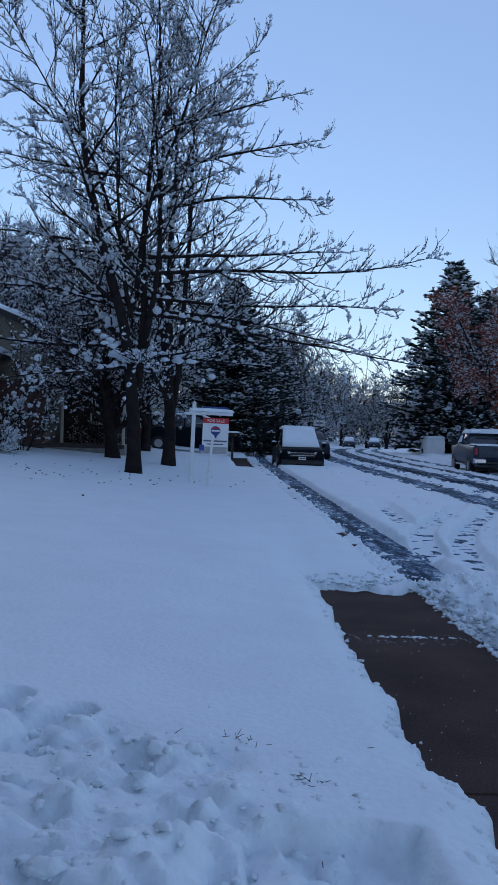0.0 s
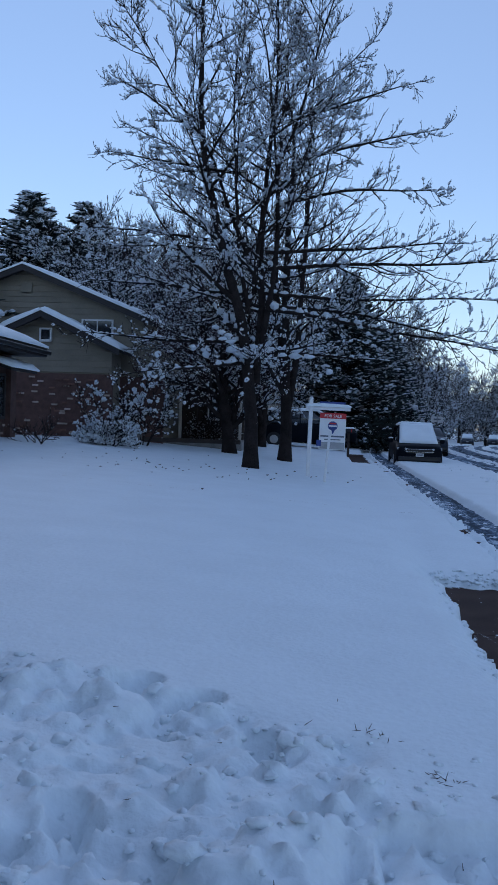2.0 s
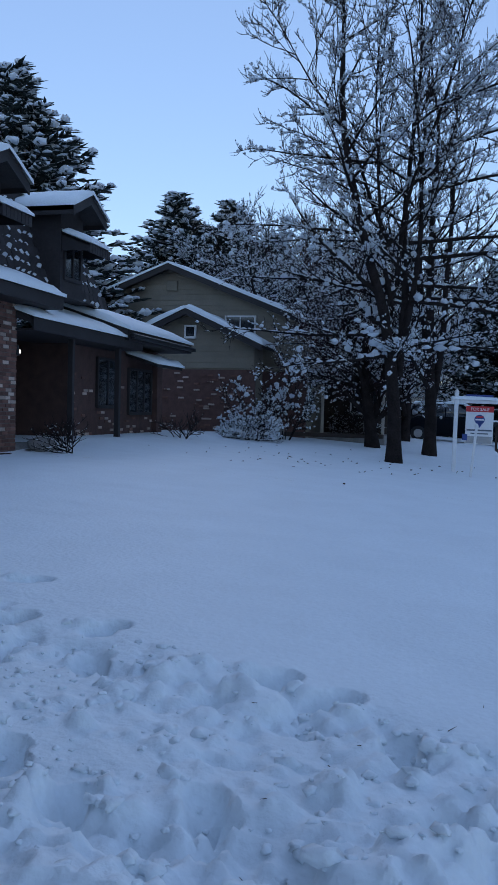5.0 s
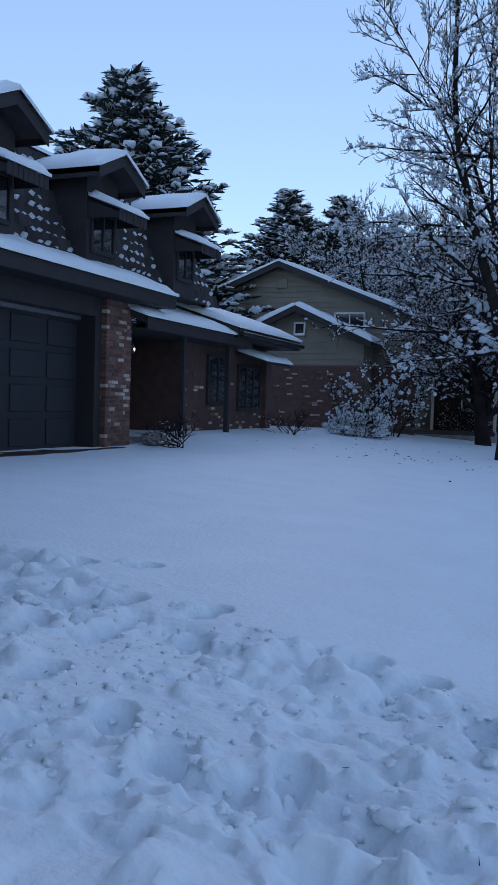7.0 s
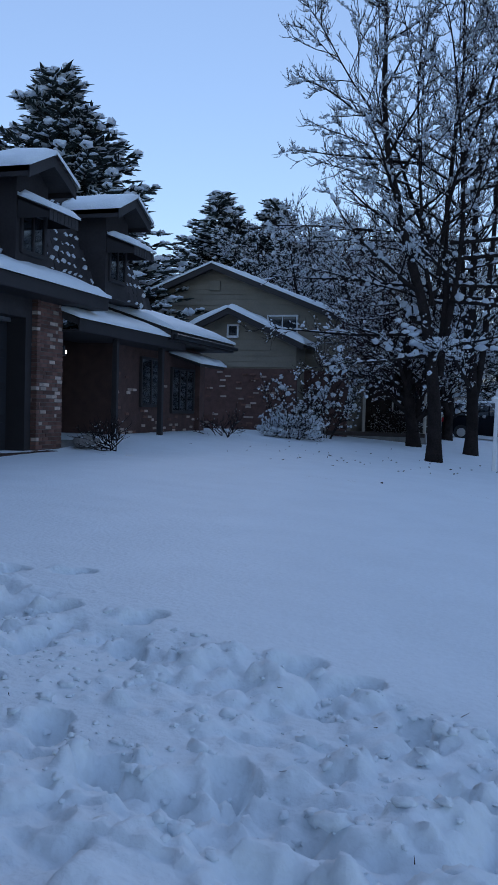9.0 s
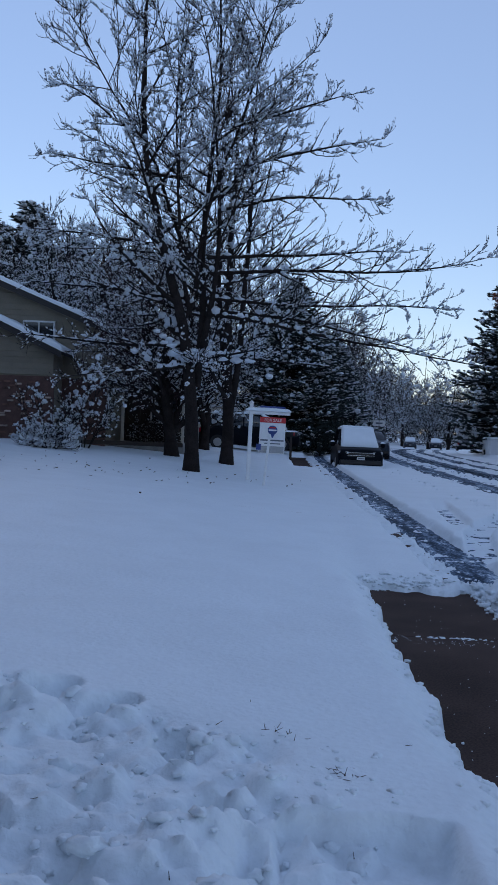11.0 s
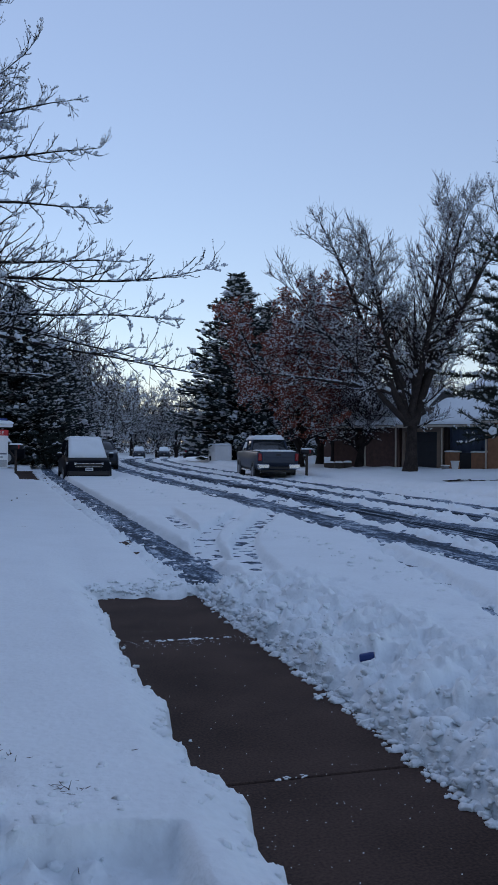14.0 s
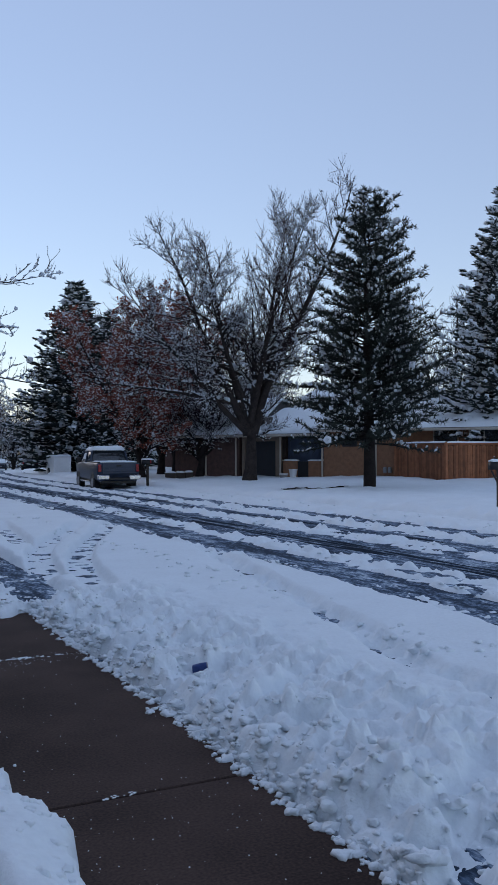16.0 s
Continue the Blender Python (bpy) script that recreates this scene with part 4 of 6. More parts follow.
# mansard band with shakes
man = part("mansard", slab([h1(-8.55, 4.5, 4.0), h1(-8.55, 19.3, 4.0), h1(-9.35, 18.5, 5.95), h1(-9.35, 4.5, 5.95)], (-0.5, 0, 0)), M_ROOF, H1, "steep band of cedar shakes flecked with snow")
hbox("wall", -16.5, -9.3, 4.5, 18.4, 4.0, 5.9, M_SIDING_DARK)
sme = bpy.data.meshes.new("shake")
sq = box((-0.012, -0.11, -0.15), (0.014, 0.11, 0.15), 0.004)
sq.to_mesh(sme)
sq.free()
sme.materials.append(M_SHAKE)
flecks = []
for r in range(9):
    f = (r + 0.5) / 9
    x, z = -8.55 - 0.8 * f, 4.0 + 1.95 * f
    for c in range(66):
        y = 4.7 + c * 0.222 + (0.11 if r % 2 else 0) + rb.uniform(-0.02, 0.02)
        if y > 19.2 - 0.8 * f or y < 8.6 or any(abs(y - d) < 0.55 for d in (10.55, 13.62, 17.0)):
            continue
        s = new("shake", sme)
        s.parent = man
        s.matrix_basis = pose(*h1(x + 0.035, y, z), 0, -17 + rb.uniform(-2, 2), rb.uniform(-3, 3))
        if rb.random() < 0.72 * (0.4 + 1.2 * float(vnoise(y, z, 0.7, 5))):
            w = rb.uniform(0.035, 0.08)
            flecks.append(((x + 0.07, y - 0.12, z - 0.10), (x + 0.05, y + 0.11, z - 0.10 + rb.uniform(-0.02, 0.12)), w))
a, b, r = (np.array([q[i] for q in flecks]) for i in range(3))
a, b = a + np.array([BX, BY, BZ]), b + np.array([BX, BY, BZ])
sn = new("shake_snow", smooth(mesh_np("shake_snow", *join_np([prisms(a, (a + b) / 2, r * 0.3, r, 5), prisms((a + b) / 2, b, r, r * 0.3, 5)]))))
sn.data.materials.append(M_TREE_SNOW)
sn.parent = H1
tagged(sn, kind="stuff")
def dormer(yc, zr, seed):
    d = hbox("dormer", -12, -8.35, yc - 0.52, yc + 0.52, 3.95, zr - 0.42, M_SIDING_DARK, label="dormer in dark siding with a snowy gable roof")
    part("gable", slab([h1(-8.36, yc - 0.52, zr - 0.43), h1(-8.36, yc + 0.52, zr - 0.43), h1(-8.36, yc, zr - 0.10)], (-0.1, 0, 0)), M_SIDING_DARK, d)
    for s in (-1, 1):
        ye, ze = yc + s * 0.80, zr - 0.38
        part("roof", slab([h1(-7.95, ye, ze), h1(-12.2, ye, ze), h1(-12.2, yc, zr), h1(-7.95, yc, zr)], (0, 0, -0.09)), M_ROOF, d)
        part("bargeboard", slab([h1(-7.93, ye, ze - 0.2), h1(-7.93, ye, ze + 0.01), h1(-7.93, yc, zr + 0.01), h1(-7.93, yc, zr - 0.2)], (-0.03, 0, 0)), M_TRIM_DARK, d)
        part("fascia", slab([h1(-7.95, ye, ze - 0.17), h1(-12, ye, ze - 0.17), h1(-12, ye, ze), h1(-7.95, ye, ze)], (0, -0.03 * s, 0)), M_TRIM_DARK, d)
        snow_on("roof_snow", [h1(-7.88, yc, zr + 0.005), h1(-12.2, yc, zr + 0.005), h1(-12.2, ye + 0.05 * s, ze - 0.01), h1(-7.88, ye + 0.05 * s, ze - 0.01)], 0.15, d, 24, 8, seed + s)
    window(d, h1(-8.37, yc - 0.34, 4.35), h1(-8.33, yc + 0.34, 4.98), 0, M_TRIM_DARK)
    aw = part("awning", slab([h1(-8.33, yc - 0.50, 5.22), h1(-8.33, yc + 0.50, 5.22), h1(-7.72, yc + 0.50, 4.98), h1(-7.72, yc - 0.50, 4.98)], (0, 0, -0.05)), M_TRIM_DARK, d, "metal awning with striped valance")
    for k in range(8):
        y0 = yc - 0.50 + k * 0.125
        part("valance_strip", box(h1(-7.735, y0, 4.80), h1(-7.71, y0 + 0.112, 4.98)), M_TRIM_DARK if k % 2 else M_SIDING_DARK, aw)
    for s in (-0.50, 0.48):
        part("awning_side", slab([h1(-8.33, yc + s, 5.2), h1(-8.33, yc + s, 4.85), h1(-7.74, yc + s, 4.84), h1(-7.74, yc + s, 4.97)], (0, 0.02, 0)), M_TRIM_DARK, aw)
    snow_on("awning_snow", [h1(-7.68, yc - 0.52, 4.985), h1(-7.68, yc + 0.52, 4.985), h1(-8.33, yc + 0.52, 5.23), h1(-8.33, yc - 0.52, 5.23)], 0.12, aw, 16, 6, seed + 9)
dormer(10.55, 6.12, 20)
dormer(13.62, 6.02, 30)
dormer(17.0, 6.06, 40)
part("upper_roof", box(h1(-16.5, 4.5, 5.9), h1(-9.3, 18.5, 6.02)), M_ROOF, H1)
snow_on("roof_snow", [h1(-9.25, 4.5, 6.03), h1(-9.25, 18.5, 6.03), h1(-16.5, 18.5, 6.03), h1(-16.5, 4.5, 6.03)], 0.15, H1, 40, 10, 7)
# porch
hbox("front_door", -9.9, -9.84, 15.0, 15.95, 0.9, 3.0, M_DARK_WOOD, 0.01, label="dark wooden front door")
hbox("side_light", -9.9, -9.86, 16.05, 16.35, 0.95, 2.95, M_GLASS)
hbox("porch_post", -8.1, -7.98, 16.37, 16.46, 0.85, 3.1, M_SIDING_DARK, 0.01)
hbox("porch_post", -8.1, -7.98, 18.75, 18.87, 0.85, 3.1, M_TRIM_DARK, 0.01)
hbox("porch_floor", -9.9, -8.2, 14.5, 17.4, 0.7, 0.96, M_STONE)
window(H1, h1(-8.62, 18.9, 1.75), h1(-8.56, 20.0, 2.8), 0, M_TRIM_DARK)
aw2 = part("awning", slab([h1(-8.58, 20.6, 3.05), h1(-8.58, 22.5, 3.05), h1(-7.75, 22.5, 2.78), h1(-7.75, 20.6, 2.78)], (0, 0, -0.06)), M_TRIM_DARK, H1)
snow_on("awning_snow", [h1(-7.7, 20.55, 2.79), h1(-7.7, 22.55, 2.79), h1(-8.58, 22.55, 3.06), h1(-8.58, 20.55, 3.06)], 0.13, aw2, 20, 6, 51)
window(H1, h1(-8.62, 20.8, 1.6), h1(-8.56, 22.3, 2.65), 0, M_TRIM_DARK, 2)
M_BULB = material("lit_bulb", (0.9, 0.88, 0.84), 0.4, vary=0.02, bump=0)
M_BULB.node_tree.nodes["Principled BSDF"].inputs["Emission Color"].default_value = (1.0, 0.93, 0.85, 1)
M_BULB.node_tree.nodes["Principled BSDF"].inputs["Emission Strength"].default_value = 2.5
lantern = part("wall_lantern", rod(h1(-8.20, 14.53, 2.60), h1(-8.20, 14.53, 2.78), 0.05, 0.03, 8), M_BLACK_METAL, H1, "small lit lantern on the brick pier")
part("bulb", rod(h1(-8.17, 14.56, 2.64), h1(-8.17, 14.56, 2.70), 0.022, 0.02, 10), M_BULB, lantern, "glowing white bulb")
for y, z in ((14.65, 2.5), (15.2, 2.3)):
    part("porch_light", rod(h1(-9.0, y, z - 0.1), h1(-9.0, y, z + 0.08), 0.05, 0.07, 8), M_LAMP_CLEAR, H1)
# pale bricks of the wing, set proud
wing = part("brick_pier", box(h1(-8.62, 22.5, 0.7), h1(-8.45, 22.9, 3.0)), M_BRICK_WALL, H1)
for i in range(120):
    y, z = rb.uniform(17.5, 22.8), 0.95 + 0.0695 * rb.randint(0, 26)
    if 18.7 < y < 20.2 and 1.6 < z < 2.95 or 20.6 < y < 22.5 and z > 1.45:
        continue
    b = new("brick", bme2 if rb.random() < 0.5 else bme)
    b.parent = H1
    b.matrix_basis = pose(*h1(-8.63, y, z), 0, 0, 90)

# ---- the tan house next door, its gable towards the drive ----
H2 = thing("house", pose(-10.75, 31.0, 0.74), "tan clapboard house with brick base and snowy gables", "house")
def h2(x, y, z):
    return (x + 10.8, y - 31.0, z - 0.85)
def nbox(name, x0, x1, y0, y1, z0, z1, mat, bevel=0.0, parent=None, label=""):
    return part(name, box(h2(x0, y0, z0), h2(x1, y1, z1), bevel), mat, parent or H2, label)
board_w = part("wall", slab([h2(-15.7, 30, 0.6), h2(-5.9, 30, 0.6), h2(-5.9, 30, 4.75), h2(-10.8, 30, 6.72), h2(-15.7, 30, 4.75)], (0, 12, 0)), M_TAN, H2)
front_w = part("front_wall", slab([h2(-11.95, 28.7, 0.6), h2(-7.4, 28.7, 0.6), h2(-7.4, 28.7, 3.95), h2(-9.68, 28.7, 5.0), h2(-11.95, 28.7, 3.95)], (0, 1.4, 0)), M_TAN, H2)
nbox("brick_base", -12.0, -7.35, 28.62, 28.72, 0.6, 3.1, M_BRICK_WALL, label="brown brick base wall")
nbox("brick_base", -7.4, -5.85, 29.9, 30.02, 0.6, 3.1, M_BRICK_WALL)
for i in range(19):                                  # clapboards
    z = 3.15 + i * 0.19
    half = 4.9 if z < 4.75 else 4.9 * (6.72 - z) / 1.97
    if half > 0.15:
        part("board", slab([h2(-10.8 - half, 29.97, z), h2(-10.8 + half, 29.97, z), h2(-10.8 + half * 0.985, 29.995, z + 0.186), h2(-10.8 - half * 0.985, 29.995, z + 0.186)], (0, 0.03, 0)), M_TAN, board_w)
    half = 2.27 if z < 3.95 else 2.27 * (5.0 - z) / 1.05
    if half > 0.12:
        part("board", slab([h2(-9.68 - half, 28.67, z), h2(-9.68 + half, 28.67, z), h2(-9.68 + half * 0.975, 28.695, z + 0.186), h2(-9.68 - half * 0.975, 28.695, z + 0.186)], (0, 0.03, 0)), M_TAN, front_w)
def gable_roof(xc, zr, half, drop, y0, y1, seed, to):
    for s in (-1, 1):
        xe, ze = xc + s * half, zr - drop
        part("roof", slab([h2(xc, y0, zr), h2(xe, y0, ze), h2(xe, y1, ze), h2(xc, y1, zr)], (0, 0, -0.1)), M_ROOF, to)
        part("bargeboard", slab([h2(xc, y0 - 0.02, zr - 0.2), h2(xe, y0 - 0.02, ze - 0.2), h2(xe, y0 - 0.02, ze + 0.01), h2(xc, y0 - 0.02, zr + 0.01)], (0, -0.03, 0)), M_TRIM_DARK, to)
        snow_on("roof_snow", [h2(xc, y0 - 0.08, zr + 0.005), h2(xe + 0.06 * s, y0 - 0.08, ze - 0.015), h2(xe + 0.06 * s, y1, ze - 0.015), h2(xc, y1, zr + 0.005)], 0.17, to, 30, 24, seed + s)
gable_roof(-10.8, 6.85, 5.5, 2.2, 29.5, 42.3, 60, H2)
gable_roof(-9.68, 5.12, 2.65, 1.22, 28.2, 30.0, 70, H2)
window(H2, h2(-8.75, 29.93, 4.45), h2(-7.75, 29.99, 5.0), 1, M_WHITE, 1)
window(H2, h2(-9.80, 28.62, 4.22), h2(-9.50, 28.68, 4.54), 1, M_WHITE, 0, name="vent_window")
nbox("attic_vent", -11.0, -10.6, 29.9, 29.97, 5.95, 6.3, M_TAN, 0.01)
for i in range(90):                                  # pale bricks set proud in the base wall
    b = new("brick", bme2 if rb.random() < 0.55 else bme)
    b.parent = H2
    b.matrix_basis = pose(*h2(rb.uniform(-11.8, -7.5), 28.61, 0.95 + 0.0695 * rb.randint(0, 29)))
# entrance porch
# the porch's deep shade is put into this wall's dark colour
nbox("porch_wall", -7.4, -3.4, 33.6, 38.0, 0.6, 3.0, M_DARK_WOOD, label="porch wall coloured dark for the porch's deep shade")
part("porch_roof", box(h2(-7.5, 30.6, 3.0), h2(-3.1, 38.5, 3.15)), M_ROOF, H2)
snow_on("porch_snow", [h2(-7.5, 30.5, 3.16), h2(-3.0, 30.5, 3.16), h2(-3.0, 38.5, 3.16), h2(-7.5, 38.5, 3.16)], 0.16, H2, 20, 20, 81)
for x in (-6.35, -5.45, -3.3):
    nbox("porch_post", x - 0.05, x + 0.05, 31.0, 31.1, 0.7, 3.0, M_CREAM, 0.01)
window(H2, h2(-4.75, 33.52, 1.75), h2(-3.75, 33.58, 2.65), 1, M_WHITE, 1)
nbox("porch_door", -6.1, -5.2, 33.52, 33.58, 0.8, 2.8, M_DARK_WOOD, 0.01)
nbox("porch_step", -7.4, -3.2, 30.7, 33.6, 0.6, 0.98, M_STONE, 0.02)

# ---- the brick house over the street ----
A3, TURN3 = (20.3, 42.0), -56.1
H3 = thing("house", pose(A3[0], A3[1], 0.2, 0, 0, TURN3), "low orange-brick ranch house with snow on its roofs", "house")
def rbox(name, x0, x1, y0, y1, z0, z1, mat, bevel=0.0, parent=None, label=""):
    return part(name, box((x0, y0, z0 - 0.2), (x1, y1, z1 - 0.2), bevel), mat, parent or H3, label)
rbox("wall", -4.2, -0.1, 0, 8, 0, 2.5, M_BRICK_WALL, label="red brick wall")
rbox("wall", -0.1, 2.45, 0.5, 8, 0, 2.5, M_DARK_WOOD)
rbox("garage_door", 0.25, 2.0, 0.42, 0.5, 0.1, 2.15, M_GARAGE)
for k in range(4):
    rbox("door_section", 0.28, 1.97, 0.40, 0.42, 0.16 + k * 0.5, 0.6 + k * 0.5, M_GARAGE, 0.01)
rbox("pilaster", 0.02, 0.2, 0.1, 0.5, 0.1, 2.4, M_TAN_TRIM)
rbox("pilaster", 2.05, 2.25, 0.1, 0.5, 0.1, 2.4, M_TAN_TRIM)
rbox("lintel", 0.2, 2.05, 0.1, 0.5, 2.15, 2.45, M_TAN_TRIM)
rbox("wall", 2.45, 4.85, 0.75, 8, 0, 2.5, M_BLUE_PANEL, label="slate blue panelled porch wall")
for k in range(6):
    rbox("batten", 2.55 + k * 0.4, 2.6 + k * 0.4, 0.72, 0.75, 0.2, 2.4, M_BLUE_PANEL)
rbox("half_wall", 2.5, 3.3, 0.1, 0.3, 0, 1.12, M_ORANGE_BRICK)
rbox("half_wall", 3.95, 4.8, 0.1, 0.3, 0, 1.12, M_ORANGE_BRICK)
for x0, x1 in ((2.48, 3.32), (3.93, 4.82)):
    snow_on("wall_snow", [(x0, 0.06, 0.925), (x1, 0.06, 0.925), (x1, 0.34, 0.925), (x0, 0.34, 0.925)], 0.09, H3, 8, 3, int(x0 * 10))
rbox("gate", 3.32, 3.93, 0.15, 0.2, 0.1, 1.1, M_BLACK_METAL)
big = rbox("wall", 4.85, 16.0, 0, 8, 0, 2.7, M_ORANGE_BRICK, label="orange brick wall")
window(H3, (5.94, -0.03, 1.72), (6.62, 0.03, 2.46), 1, M_TRIM_DARK, 0)
window(H3, (10.6, -0.03, 1.6), (11.7, 0.03, 2.4), 1, M_CREAM, 0)
window(H3, (12.3, -0.03, 1.6), (13.6, 0.03, 2.4), 1, M_CREAM, 1)
for x in (-2.15, -0.25, 2.42, 4.80, 7.68):
    rbox("downspout", x - 0.04, x + 0.04, -0.1, -0.02, 0.1, 2.35, M_CREAM, 0.01)
def ranch_roof(x0, x1, y0, y1, z, rise, seed, hip=1.5):
    ym = (y0 + y1) / 2
    pts = [(x0, y0, z), (x1, y0, z), (x1 - hip, ym, z + rise), (x0 + hip, ym, z + rise)]
    part("roof", slab(pts, (0, 0, -0.1)), M_ROOF, H3)
    part("roof", slab([(x1, y1, z), (x0, y1, z), (x0 + hip, ym, z + rise), (x1 - hip, ym, z + rise)], (0, 0, -0.1)), M_ROOF, H3)
    for a, b in ((x0, x0 + hip), (x1, x1 - hip)):
        part("roof", slab([(a, y0, z), (a, y1, z), (b, ym, z + rise)], (0, 0, -0.1)), M_ROOF, H3)
    snow_on("roof_snow", [(p[0], p[1], p[2] + 0.006) for p in pts], 0.13, H3, 40, 12, seed)
    part("gutter", box((x0, y0 - 0.1, z - 0.14), (x1, y0, z - 0.02), 0.02), M_CREAM, H3)
ranch_roof(-4.7, 0.9, -0.5, 8.5, 2.30, 2.1, 91, 0.4)
ranch_roof(-0.1, 5.2, -0.5, 8.5, 2.32, 1.5, 92, 0.4)
ranch_roof(4.6, 16.5, -0.6, 8.6, 2.50, 1.75, 93)
part("gable", slab([(-0.3, 0.4, 2.3), (2.2, 0.4, 2.3), (0.9, 0.4, 3.3)], (0, 2, 0)), M_DARK_WOOD, H3)
part("upper_wall", box((1.6, 5.2, 2.8), (6.5, 9, 4.5)), M_BRICK_WALL, H3)
snow_on("roof_snow", [(1.2, 4.8, 4.45), (6.9, 4.8, 4.45), (6.4, 7.2, 5.4), (1.7, 7.2, 5.4)], 0.13, H3, 20, 8, 95)
part("roof", slab([(1.2, 4.8, 4.44), (6.9, 4.8, 4.44), (6.4, 7.2, 5.39), (1.7, 7.2, 5.39)], (0, 0, -0.1)), M_ROOF, H3)
for x in (8.2, 8.45):
    part("gas_meter", box((x - 0.09, -0.3, 0.35), (x + 0.09, -0.08, 0.65), 0.05), M_METAL, H3)

# cedar fence beside it
F = thing("fence", pose(25.0, 34.6, 0.25), "cedar board fence with snow along its top rail", "fence")
fme = bpy.data.meshes.new("fence_board")
fq = box((-0.068, -0.012, 0), (0.068, 0.012, 1.62), 0.006)
fq.to_mesh(fme)
fq.free()
fme.materials.append(M_FENCE)
corner, back = Vector((-0.45, -4.3, 0)), Vector((5.0, -3.6, 0))
for a, b in ((Vector((0, 0, 0)), corner), (corner, back)):
    n = int((b - a).length / 0.145)
    ang = math.degrees(math.atan2(b.y - a.y, b.x - a.x))
    for i in range(n):
        p = a.lerp(b, (i + 0.5) / n)
        o = new("fence_board", fme)
        o.parent = F
        o.matrix_basis = pose(p.x, p.y, rb.uniform(-0.02, 0.02), 0, rb.uniform(-0.6, 0.6), ang)
    q = [Vector((p.x, p.y, 1.68)) for p in (a, b)]
    part("top_rail", rod(q[0], q[1], 0.05, sides=6), M_FENCE, F)
    d = (b - a).normalized()
    s = Vector((-d.y, d.x, 0)) * 0.07
    snow_on("fence_snow", [q[0] - s + Vector((0, 0, .04)), q[1] - s + Vector((0, 0, .04)), q[1] + s + Vector((0, 0, .04)), q[0] + s + Vector((0, 0, .04))], 0.07, F, 30, 3, 97)
for p in (Vector((0, 0, 0)), corner, back):
    part("fence_post", box((p.x - 0.06, p.y - 0.06, -0.2), (p.x + 0.06, p.y + 0.06, 1.75), 0.01), M_FENCE, F)

# unseen dark block behind the drive, added to close the place and shade snow
SHADE_BLOCK = thing("house", pose(-9.6, 0.6, 0.2), "unseen plain dark block added to shade the near snow", "house", kind="structure")
part("wall", box((-9, -9, -0.4), (5.3, 2.8, 6.0)), M_SIDING_DARK, SHADE_BLOCK)
part("wall", box((5.3, -9, -0.4), (7.6, -1.0, 6.0)), M_SIDING_DARK, SHADE_BLOCK)
part("roof", box((-9.3, -9.3, 6.0), (5.6, 3.1, 6.3), 0.05), M_ROOF, SHADE_BLOCK)
part("roof", box((5.6, -9.3, 6.0), (7.9, -0.7, 6.3), 0.05), M_ROOF, SHADE_BLOCK)

# ---- vehicles ----
def ring(hw, z0, z1, y, tuck=0.85, crown=0.0):
    """A cross-section of a car: rounded sides between floor and top."""
    zm = z0 + (z1 - z0) * 0.55
    pts = [(-hw * 0.9, z0), (-hw, z0 + (z1 - z0) * 0.18), (-hw, zm), (-hw * (tuck + 0.1), z1 - 0.06), (-hw * tuck, z1), (-hw * 0.4, z1 + crown), (hw * 0.4, z1 + crown), (hw * tuck, z1), (hw * (tuck + 0.1), z1 - 0.06), (hw, zm), (hw, z0 + (z1 - z0) * 0.18), (hw * 0.9, z0)]
    return [(x, y, z) for x, z in pts]

def wheel(parent, x, y, r, w=0.24):
    t = part("wheel", rod((x - w / 2, y, r), (x + w / 2, y, r), r, sides=20), M_RUBBER, parent, "black tyre on a grey rim")
    s = 1 if x > 0 else -1
    part("rim", rod((x + s * (w / 2 - 0.02), y, r), (x + s * (w / 2 + 0.012), y, r), r * 0.62, r * 0.56, 14), M_METAL, t)
    return t

